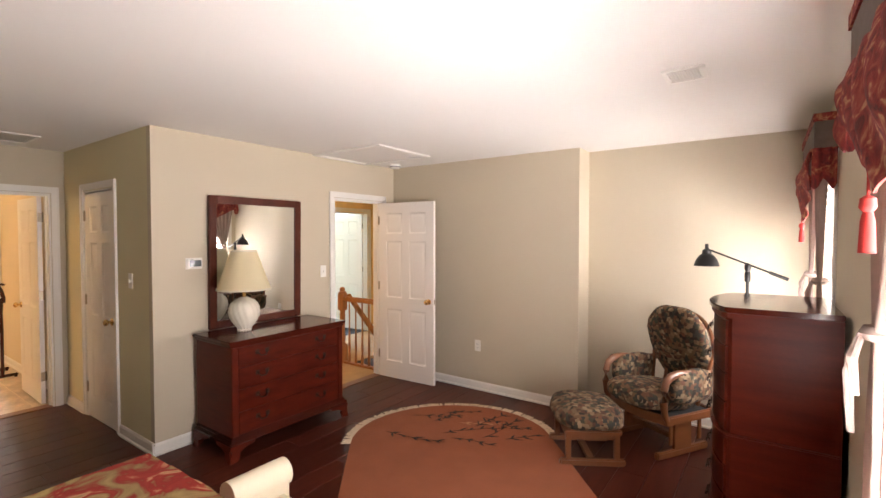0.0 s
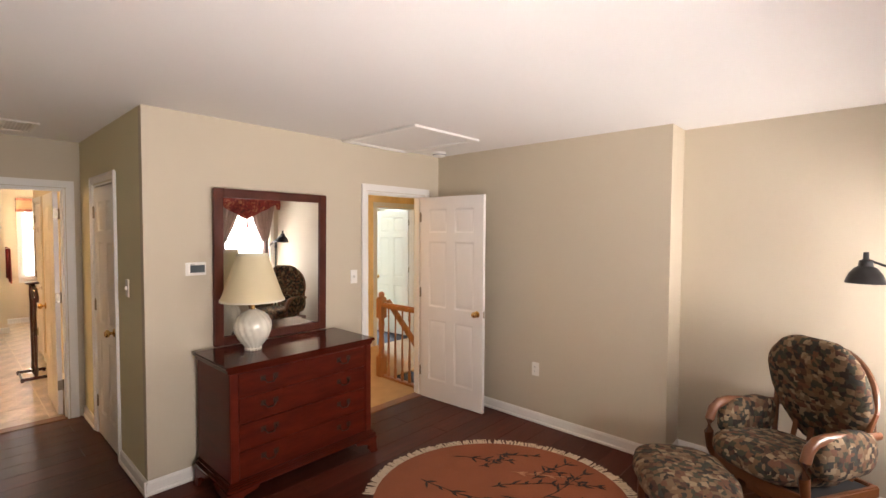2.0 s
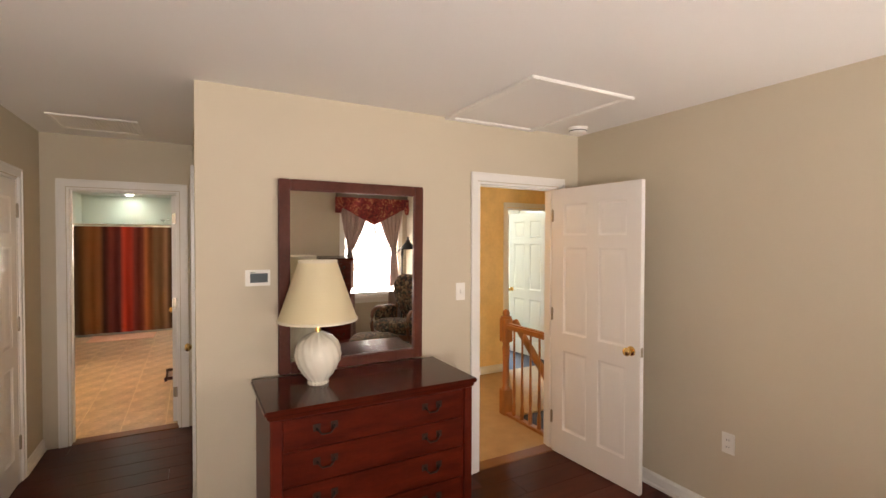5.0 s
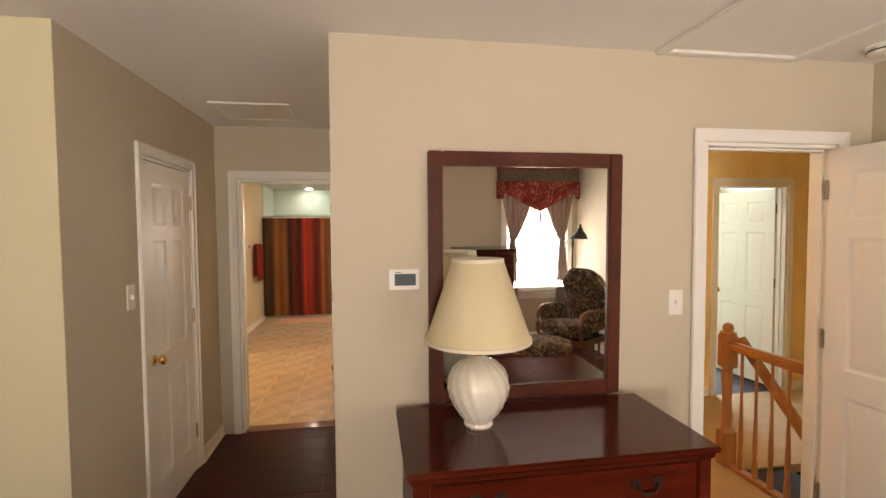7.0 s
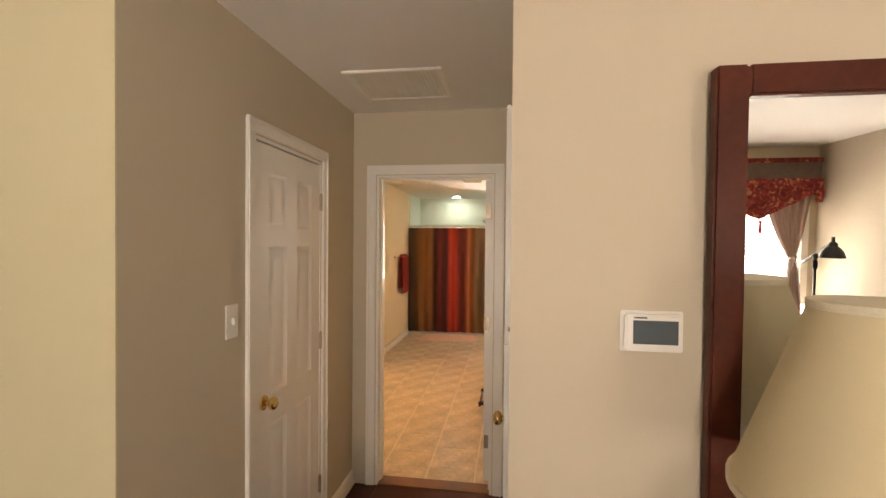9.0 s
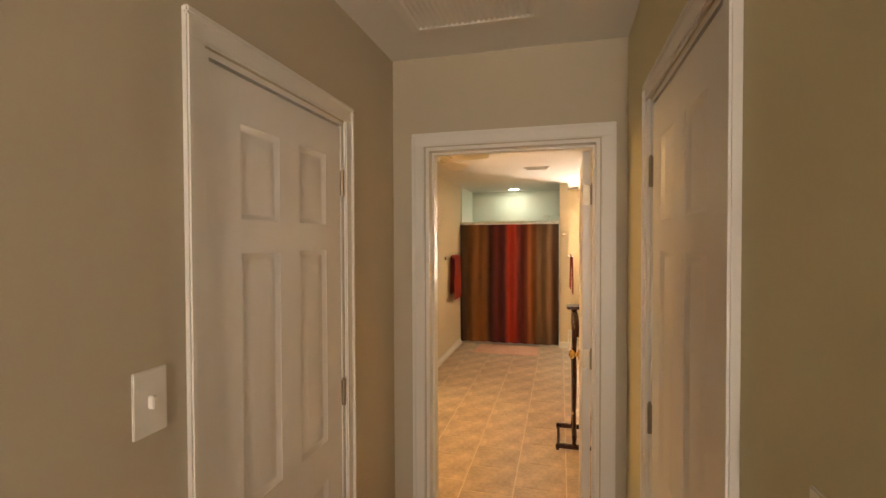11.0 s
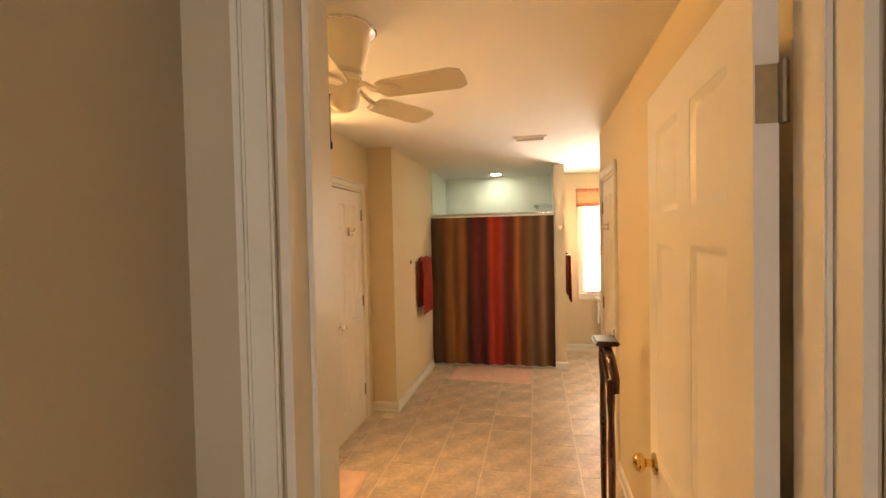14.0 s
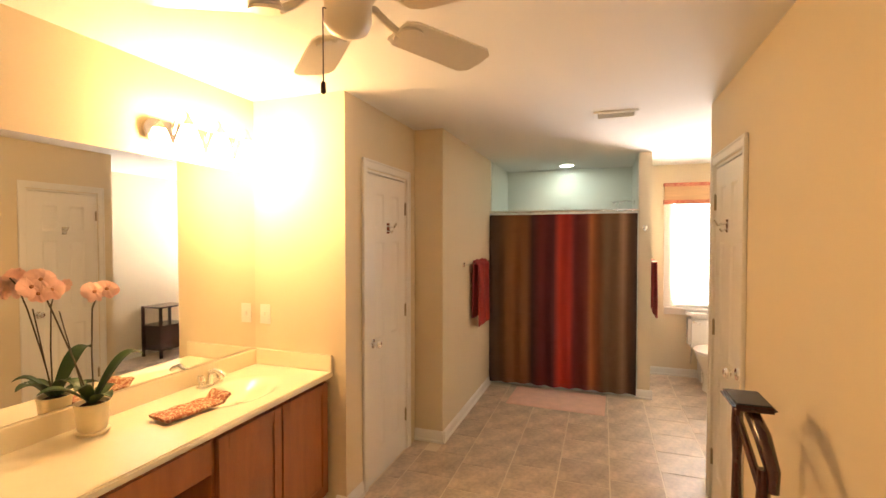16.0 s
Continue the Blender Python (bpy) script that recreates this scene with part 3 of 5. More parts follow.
def blind(x, a, b, z0, z1, tilt, slat=0.048, step=0.042):
    """White slatted blind with its slats as parts."""
    top = thing("window_blind", pose(x, (a + b) / 2, 0), "white horizontal window blind, lowered, slats tilted open", "blind", "window blinds")
    w = (b - a) / 2 - 0.05
    part("headrail", boxes((-0.025, -w, z1 - 0.05, 0.025, w, z1 - 0.005), bevel=0.003), PLASTIC, top)
    bm = boxes((-slat / 2, -w, -0.0012, slat / 2, w, 0.0012))
    me = bpy.data.meshes.new("slat")
    bm.to_mesh(me)
    me.materials.append(BLIND)
    z = z1 - 0.075
    while z > z0 + 0.04:
        o = new("slat", me)
        o.parent = top
        o.matrix_basis = pose(0, 0, z, 0, tilt, 0)
        z -= step
    part("bottom_rail", boxes((-0.02, -w, z0 + 0.008, 0.02, w, z0 + 0.024), bevel=0.003), PLASTIC, top)
    for y in (-w * 0.6, w * 0.6):
        part("cord", tube([(0, y, z0 + 0.02), (0, y, z1 - 0.04)], 0.0012, 5), PLASTIC, top)


for i, (a, b) in enumerate(WINDOWS):
    window("window_%d" % (i + 1), E_WALL, E_WALL + 0.15, a, b, 0.64, 2.12, "white double-hung bedroom window, daylight outside")
    blind(E_WALL + 0.035, a, b, 0.64, 2.12, 28)
window("window_3", -11.25, -11.37, 1.86, 2.62, 0.80, 2.05, "white bathroom window with bright daylight")
blind(-11.285, 1.86, 2.62, 0.80, 2.05, -35)


def drapes(a, b):
    """A pair of tied taupe drapes under a red brocade valance on the east wall."""
    mid = (a + b) / 2
    lo, hi = a - 0.12, b + 0.10
    xw = E_WALL
    for side, outer, inner in ((0, lo + 0.03, mid), (1, hi - 0.03, mid)):
        top = thing("drape", Matrix(), "taupe window drape tied back at the middle", "curtain", "bedroom drapes")
        tie_y, tz = outer + (0.17 if side == 0 else -0.17), 1.36
        def fn(u, v):
            z = 2.16 - v * 2.12
            k = min(1, abs(z - tz) / (0.8 if z > tz else 1.25))
            k = k ** (0.75 if z > tz else 0.6)
            wide = 0.05 + (1.0 if z > tz else 0.42) * k * abs(inner - outer) * 0.95
            c = tie_y * (1 - k) + ((inner + outer) / 2 if z > tz else outer + (0.14 if side == 0 else -0.14)) * k
            fold = 0.018 * math.sin(u * 34 + 0.8 * math.sin(v * 5)) * (0.5 + 0.5 * k)
            return Vector((xw - 0.06 + fold, c + (u - 0.5) * wide, z))
        part("panel", sheet(fn, 60, 36, 0.003), DRAPE, top, smooth=True)
        part("tie_band", moved(lathe([(0.034, -0.02), (0.045, 0.0), (0.034, 0.02)], 14), pose(xw - 0.06, tie_y, tz)), DRAPE, top, "cream gathered tie", smooth=True)
        for dy, ln in ((-0.04, 0.17), (0.045, 0.30)):
            part("tie_end", tube([(xw - 0.095, tie_y, tz), (xw - 0.12, tie_y + dy * 0.6, tz - ln * 0.4), (xw - 0.11, tie_y + dy, tz - ln)], [0.012, 0.014, 0.01], 8, 0.4), DRAPE, top)
    val = thing("valance", Matrix(), "red brocade swag valance with a taupe band and tassel", "valance", "bedroom valances")
    part("board", boxes((xw - 0.104, lo, 2.285, xw, hi, 2.30)), VAL_BAND, val)
    part("top_edge", joined(boxes((xw - 0.119, lo - 0.01, 2.27, xw - 0.104, hi + 0.01, 2.315)), boxes((xw - 0.104, lo - 0.012, 2.27, xw, lo, 2.315), (xw - 0.104, hi, 2.27, xw, hi + 0.012, 2.315))), VALANCE, val)
    part("band", joined(boxes((xw - 0.112, lo, 2.11, xw - 0.104, hi, 2.27)), boxes((xw - 0.104, lo - 0.006, 2.11, xw, lo, 2.27), (xw - 0.104, hi, 2.11, xw, hi + 0.006, 2.27))), VAL_BAND, val)
    def swag(u, v):
        y = lo - 0.01 + u * (hi - lo + 0.02)
        drop = 0.16 + 0.24 * max(0, 1 - abs(u - 0.5) / 0.42) + 0.07 * (1 if abs(u - 0.5) > 0.44 else 0)
        puff = 0.03 * math.sin(v * math.pi) + 0.010 * math.sin(u * 40 + v * 7)
        return Vector((xw - 0.119 - puff, y, 2.12 - v * drop))
    part("swag", sheet(swag, 64, 12, 0.006), VALANCE, val, smooth=True)
    for yy in (lo - 0.012, hi + 0.012):
        def ret(u, v):
            return Vector((xw - 0.01 - u * 0.11, yy + 0.008 * math.sin(u * 14), 2.12 - v * (0.2 + 0.03 * math.sin(u * 9))))
        part("return", sheet(ret, 12, 6, 0.005), VALANCE, val, smooth=True)
    part("tassel", moved(joined(lathe([(0.0, 0.06), (0.014, 0.05), (0.016, 0.03), (0.009, 0.02), (0.013, 0.0), (0.016, -0.07), (0, -0.07)], 14), tube([(0, 0, 0.05), (0, 0, 0.14)], 0.003, 6)), pose(xw - 0.135, mid, 1.66)), TASSEL, val, "red silk tassel", smooth=True)


for a, b in WINDOWS:
    drapes(a, b)


# ---- bedroom things ----
def bail_pull(top, y, z, face_x, s):
    """A swan-neck drawer pull on a face looking along s*x."""
    ob = joined(tube([(face_x, y - 0.04, z), (face_x + s * 0.015, y - 0.038, z - 0.004), (face_x + s * 0.018, y - 0.02, z - 0.026), (face_x + s * 0.018, y + 0.02, z - 0.026), (face_x + s * 0.015, y + 0.038, z - 0.004), (face_x, y + 0.04, z)], 0.0045, 8),
                boxes((min(face_x, face_x + s * 0.003), y - 0.058, z - 0.014, max(face_x, face_x + s * 0.003), y - 0.024, z + 0.02), (min(face_x, face_x + s * 0.003), y + 0.024, z - 0.014, max(face_x, face_x + s * 0.003), y + 0.058, z + 0.02), bevel=0.001))
    part("drawer_pull", ob, OLDBRASS, top, "aged brass bail pull")


def dresser():
    top = thing("dresser", Matrix(), "dark red mahogany dresser with bracket feet against the wall", "dresser")
    x0, x1, y0, y1 = -3.40, -2.865, 1.995, 3.09
    part("top", boxes((x0, y0, 0.848, x1, y1, 0.872), bevel=0.006), MAHOG_H, top, "polished mahogany top")
    part("cornice", boxes((x0 + 0.01, y0 + 0.012, 0.826, x1 - 0.012, y1 - 0.012, 0.848), bevel=0.006), MAHOG_H, top)
    part("body", boxes((x0 + 0.015, y0 + 0.025, 0.13, x1 - 0.03, y1 - 0.025, 0.826)), MAHOG, top)
    part("base_moulding", boxes((x0 + 0.006, y0 - 0.004, 0.115, x1 + 0.004, y1 + 0.012, 0.15), bevel=0.010), MAHOG_H, top)
    part("base_step", boxes((x0 + 0.01, y0 + 0.008, 0.15, x1 - 0.008, y1 - 0.006, 0.172), bevel=0.008), MAHOG_H, top)
    fx = x1 - 0.03
    for y in (y0 + 0.025, y1 - 0.075):
        part("corner_post", boxes((fx, y, 0.16, fx + 0.012, y + 0.05, 0.826), bevel=0.004), MAHOG, top)
    zz = [0.178, 0.345, 0.51, 0.67, 0.82]
    for a, b in zip(zz, zz[1:]):
        d = part("drawer", boxes((fx - 0.3, y0 + 0.078, a + 0.001, fx + 0.008, y1 - 0.082, b - 0.003), bevel=0.003), MAHOG_D, top)
        for y in (y0 + 0.27, y1 - 0.27):
            bail_pull(d, y, (a + b) / 2 + 0.012, fx + 0.008, 1)
    foot = [(0, 0.12), (0.012, 0.07), (-0.006, 0.0), (0.055, 0.0), (0.075, 0.035), (0.070, 0.06), (0.11, 0.085), (0.18, 0.095), (0.20, 0.12)]
    for yc, sy in ((y0 - 0.006, 1), (y1 + 0.014, -1)):
        for xc, sx in ((x1 + 0.004, -1), (x0 + 0.010, 1)):
            b1 = bmesh.new()
            f = b1.faces.new([b1.verts.new((xc, yc + sy * u, z)) for u, z in foot])
            r = bmesh.ops.extrude_face_region(b1, geom=[f])
            bmesh.ops.translate(b1, vec=(sx * 0.022, 0, 0), verts=[v for v in r["geom"] if isinstance(v, bmesh.types.BMVert)])
            b2 = bmesh.new()
            f = b2.faces.new([b2.verts.new((xc + sx * u, yc, z)) for u, z in foot])
            r = bmesh.ops.extrude_face_region(b2, geom=[f])
            bmesh.ops.translate(b2, vec=(0, sy * 0.022, 0), verts=[v for v in r["geom"] if isinstance(v, bmesh.types.BMVert)])
            bm = joined(b1, b2)
            bmesh.ops.recalc_face_normals(bm, faces=bm.faces)
            part("bracket_foot", bm, MAHOG, top)


dresser()


def wall_mirror():
    # the glass leans a little forward at the top
    top = thing("wall_mirror", pose(-3.432, 2.58, 0.874, 0, 0.9, 0), "large mirror in a dark reddish wood frame above the dresser", "mirror")
    w, h, f = 0.439, 1.085, 0.062
    for name, spec in (("frame_side", (-0.012, -w, 0, 0.022, -w + f, h)), ("frame_side", (-0.012, w - f, 0, 0.022, w, h)), ("frame_top", (-0.012, -w + f, h - f, 0.022, w - f, h)), ("frame_bottom", (-0.012, -w + f, 0, 0.022, w - f, f))):
        part(name, boxes(spec, bevel=0.005), FRAMEWOOD, top)
    part("glass", boxes((-0.008, -w + f - 0.004, f - 0.004, 0.006, w - f + 0.004, h - f + 0.004)), MIRROR, top, "silvered mirror glass")


wall_mirror()


def table_lamp():
    top = thing("table_lamp", pose(-3.185, 2.302, 0.872), "cream shell-fluted ceramic table lamp with a cream shade on the dresser", "lamp")
    prof = [(0.052, 0.0), (0.058, 0.010), (0.052, 0.018), (0.058, 0.028), (0.078, 0.05), (0.102, 0.085), (0.117, 0.12), (0.123, 0.155), (0.119, 0.19), (0.104, 0.222), (0.076, 0.248), (0.04, 0.265), (0.028, 0.272)]
    part("base", lathe(prof, 96, 16, 0.08, 2.6), CERAMIC, top, "fluted cream ceramic", smooth=True)
    part("neck", lathe([(0.014, 0.27), (0.014, 0.36), (0.02, 0.37), (0.02, 0.41), (0, 0.42)], 14), BRASS, top)
    bm = lathe([(0.202, 0.335), (0.096, 0.642)], 48)
    bmesh.ops.delete(bm, geom=[f for f in bm.faces if len(f.verts) > 4], context="FACES")
    bmesh.ops.solidify(bm, geom=bm.faces[:], thickness=0.002)
    sh = part("shade", bm, SHADE, top, "tapered cream fabric shade", smooth=True)
    for r, z in ((0.203, 0.335), (0.098, 0.637)):
        part("rim", lathe([(r - 0.002, z - 0.004), (r + 0.002, z - 0.004), (r + 0.002, z + 0.009), (r - 0.002, z + 0.009)], 40), CREAM, sh)
    part("spider", joined(boxes((-0.09, -0.002, 0.60, 0.09, 0.002, 0.604), (-0.002, -0.09, 0.60, 0.002, 0.09, 0.604)), tube([(0, 0, 0.42), (0, 0, 0.62)], 0.003, 6)), BRASS, top)


table_lamp()


def plate(name, x, y, z, axis, n, w, h, label, category, body=PLASTIC, detail="toggle"):
    """A small wall plate facing n along axis."""
    top = thing(name, pose(x, y, z, 0, 0, {("x", 1): 0, ("x", -1): 180, ("y", 1): 90, ("y", -1): -90}[(axis, n)]), label, category)
    part("plate", boxes((0, -w / 2, -h / 2, 0.006, w / 2, h / 2), bevel=0.002), body, top)
    if detail == "toggle":
        part("toggle", boxes((0.004, -0.006, -0.012, 0.018, 0.006, 0.012), bevel=0.002), PLASTIC, top)
    elif detail == "outlet":
        for zz in (-0.02, 0.02):
            part("socket", joined(boxes((0.004, -0.016, zz - 0.014, 0.008, 0.016, zz + 0.014), bevel=0.002)), PLASTIC, top)
            part("slot", boxes((0.0075, -0.008, zz - 0.005, 0.0085, -0.005, zz + 0.005), (0.0075, 0.005, zz - 0.005, 0.0085, 0.008, zz + 0.005)), SHADOWGAP, top)
    elif detail == "keypad":
        part("bezel", boxes((0.005, -w / 2 + 0.006, -h / 2 + 0.006, 0.024, w / 2 - 0.006, h / 2 - 0.006), bevel=0.004), PLASTIC, top)
        part("screen", boxes((0.0235, -w / 2 + 0.022, -h / 2 + 0.02, 0.0255, w / 2 - 0.016, h / 2 - 0.018)), SCREEN, top)
        part("mark", boxes((0.0235, -w / 2 + 0.024, h / 2 - 0.014, 0.0245, -w / 2 + 0.05, h / 2 - 0.011)), SHADOWGAP, top)
    return top


plate("thermostat", -3.45, 2.04, 1.415, "x", 1, 0.128, 0.088, "white touchscreen thermostat on the wall beside the mirror", "thermostat", detail="keypad")
plate("light_switch", -3.45, 3.325, 1.275, "x", 1, 0.072, 0.118, "white toggle light switch beside the door", "light switch")
plate("light_switch", -3.98, 0.71, 1.30, "y", 1, 0.075, 0.125, "white light switch in the hall", "light switch")
plate("light_switch", -3.82, 1.74, 1.28, "y", -1, 0.072, 0.118, "white light switch in the hall", "light switch")
plate("outlet", -2.265, 4.40, 0.47, "y", -1, 0.072, 0.118, "white wall outlet above the baseboard", "outlet", detail="outlet")
plate("outlet", -0.75, 4.68, 0.42, "y", -1, 0.072, 0.118, "white wall outlet behind the glider", "outlet", detail="outlet")
plate("light_switch", -7.68, -0.84, 1.13, "x", 1, 0.075, 0.12, "white switch plate above the vanity backsplash", "light switch")


def grille(name, x0, y0, x1, y1, z, slats, along, label, dark=True):
    top = thing(name, pose((x0 + x1) / 2, (y0 + y1) / 2, z), label, "air vent")
    a, b = (x1 - x0) / 2, (y1 - y0) / 2
    part("frame", boxes((-a, -b, -0.012, a, -b + 0.025, -0.001), (-a, b - 0.025, -0.012, a, b, -0.001), (-a, -b + 0.025, -0.012, -a + 0.025, b - 0.025, -0.001), (a - 0.025, -b + 0.025, -0.012, a, b - 0.025, -0.001), bevel=0.003), PLASTIC, top)
    part("backing", boxes((-a + 0.02, -b + 0.02, -0.003, a - 0.02, b - 0.02, -0.001)), SHADOWGAP if dark else PLASTIC, top)
    n = slats
    for i in range(n):
        k = (i + 0.5) / n
        if along == "x":
            y = -b + 0.025 + k * 2 * (b - 0.025)
            bm, m = boxes((-a + 0.025, -0.006, -0.0008, a - 0.025, 0.006, 0.0008)), pose(0, y, -0.008, 35, 0, 0)
        else:
            x = -a + 0.025 + k * 2 * (a - 0.025)
            bm, m = boxes((-0.006, -b + 0.025, -0.0008, 0.006, b - 0.025, 0.0008)), pose(x, 0, -0.008, 0, 35, 0)
        part("slat", moved(bm, m), PLASTIC, top)


grille("ceiling_vent", -0.21, 2.72, -0.02, 2.93, 2.44, 12, "y", "white ceiling air register in the bedroom", dark=False)
grille("return_air_vent", -5.03, 0.90, -4.58, 1.40, 2.44, 22, "x", "white return air grille in the hall ceiling", dark=False)
grille("ceiling_vent", -8.79, 1.06, -8.62, 1.34, 2.44, 8, "y", "small white ceiling air register in the bathroom")

hatch = thing("attic_hatch", pose(-3.0, 3.57, 2.44), "white ceiling attic hatch with raised trim", "hatch")
part("panel", boxes((-0.40, -0.32, -0.006, 0.40, 0.32, -0.001)), CEIL, hatch)
for s in ((-0.45, -0.37, 0.45, -0.32), (-0.45, 0.32, 0.45, 0.37), (-0.45, -0.32, -0.40, 0.32), (0.40, -0.32, 0.45, 0.32)):
    part("trim_strip", boxes((s[0], s[1], -0.018, s[2], s[3], -0.001), bevel=0.004), TRIM, hatch)
smoke = thing("smoke_detector", pose(-3.24, 4.19, 2.44), "round white smoke detector on the ceiling", "smoke detector")
part("body", lathe([(0.05, -0.042), (0.06, -0.036), (0.064, -0.012), (0.07, -0.010), (0.07, 0)], 28), PLASTIC, smoke, smooth=True)
part("vent_ring", lathe([(0.062, -0.028), (0.0635, -0.028), (0.0635, -0.022), (0.062, -0.022)], 28), SHADOWGAP, smoke)


def rug():
    top = thing("rug", pose(-1.40, 2.77, 0.0, 0, 0, 131), "terracotta wool rug with arched fringed end and dark branch pattern", "rug")
    hw, straight, arc = 0.80, 0.62, 0.72
    pts = []
    for i in range(25):
        a = math.pi * i / 24
        pts.append((straight + arc * math.sin(a), -hw * math.cos(a)))
    for i in range(25):
        a = math.pi * i / 24
        pts.append((-straight - arc * math.sin(a), hw * math.cos(a)))
    part("rug_field", prism(pts, 0.001, 0.012, bevel=0.003), RUG, top)
    rnd = random.Random(4)
    bm = bmesh.new()
    for i in range(260):
        a = math.pi * (i + rnd.random()) / 260
        x, y = straight + arc * math.sin(a), -hw * math.cos(a)
        n = Vector((math.sin(a) / arc, -math.cos(a) / hw, 0)).normalized()
        ln, t = 0.055 + 0.025 * rnd.random(), Vector((-n.y, n.x, 0))
        p, q = Vector((x, y, 0.004)) - n * 0.004, Vector((x, y, 0.003)) + n * ln + t * rnd.uniform(-0.02, 0.02)
        for z in (0.0, ):
            vs = [bm.verts.new(p - t * 0.004), bm.verts.new(p + t * 0.004), bm.verts.new(q + t * 0.005), bm.verts.new(q - t * 0.005)]
            vt = [bm.verts.new(v.co + Vector((0, 0, 0.004))) for v in vs]
            bm.faces.new(vt)
            for k in range(4):
                bm.faces.new((vs[k], vs[(k + 1) % 4], vt[(k + 1) % 4], vt[k]))
    fr = part("fringe", bm, FRINGE, top, "cream knotted fringe")
    fr["kind"] = "stuff"
    # branches and leaves near the arched end
    def spray(cx, cy, ang, n, size, material, seed):
        r = random.Random(seed)
        bm = bmesh.new()
        def blade(p, a, ln, w):
            d, t = Vector((math.cos(a), math.sin(a), 0)), Vector((-math.sin(a), math.cos(a), 0))
            o = [p, p + d * ln * 0.4 + t * w, p + d * ln, p + d * ln * 0.4 - t * w]
            lo = [bm.verts.new((v.x, v.y, 0.0125)) for v in o]
            hi = [bm.verts.new((v.x, v.y, 0.0145)) for v in o]
            bm.faces.new(hi)
            for k in range(4):
                bm.faces.new((lo[k], lo[(k + 1) % 4], hi[(k + 1) % 4], hi[k]))
        p, a = Vector((cx, cy, 0)), ang
        for i in range(n):
            d = Vector((math.cos(a), math.sin(a), 0))
            blade(p, a, size * 1.15, 0.005)
            for s in (-1, 1):
                if r.random() < 0.8:
                    blade(p + d * size * 0.5, a + s * r.uniform(0.4, 0.9), size * r.uniform(0.5, 1.0), 0.010)
            p = p + d * size
            a += r.uniform(-0.3, 0.3)
        part("woven_branch", bm, material, top, "dark woven bamboo branch")["kind"] = "stuff"
    for i, (x, y, an, n, sz) in enumerate([(0.80, -0.52, 2.2, 5, 0.10), (1.12, -0.30, 1.6, 5, 0.09), (0.72, -0.05, 1.2, 6, 0.09), (0.92, 0.10, 1.9, 4, 0.10), (0.60, 0.25, 1.0, 5, 0.10), (1.0, 0.34, 2.4, 4, 0.08), (0.75, 0.5, 1.5, 2, 0.09), (0.98, -0.12, 1.2, 4, 0.08), (0.62, 0.0, 1.8, 4, 0.09), (0.82, 0.22, 0.9, 4, 0.10), (0.55, 0.42, 1.3, 3, 0.10), (1.15, 0.02, 1.5, 4, 0.08)]):
        spray(x, -y, -an, n, sz, RUG_DARK if i != 3 else RUG_TAN, i + 1)


rug()


def stuffed(bm, seed=0.0, depth=0.012):
    """Pads swell and pucker a little."""
    for v in bm.verts:
        v.co += v.co.normalized() * depth * noise.noise(v.co * 9 + Vector((seed, 0, 0)))
    return bm


def back_pad():
    """A tall pad, narrow at the seat and round at the top; its length runs along x, the top at -x."""
    bm = cushion(0.74, 0.64, 0.17, 18, 2.7)
    for v in bm.verts:
        k = (v.co.x + 0.37) / 0.74
        v.co.y *= 1.04 - 0.20 * k * k
        v.co.z += 0.02 * math.sin(k * 5)
    return stuffed(bm, 3.0)


def arc_rail(xb, half, sag, z0, z1, thick):
    """A rail across y that bows forward by sag."""
    front = [(xb + sag * math.cos(math.pi * (i / 12 - 0.5)), half * (i / 6 - 1)) for i in range(13)]
    back = [(x - thick, y) for x, y in front[::-1]]
    return prism(front + back, z0, z1, bevel=0.004)


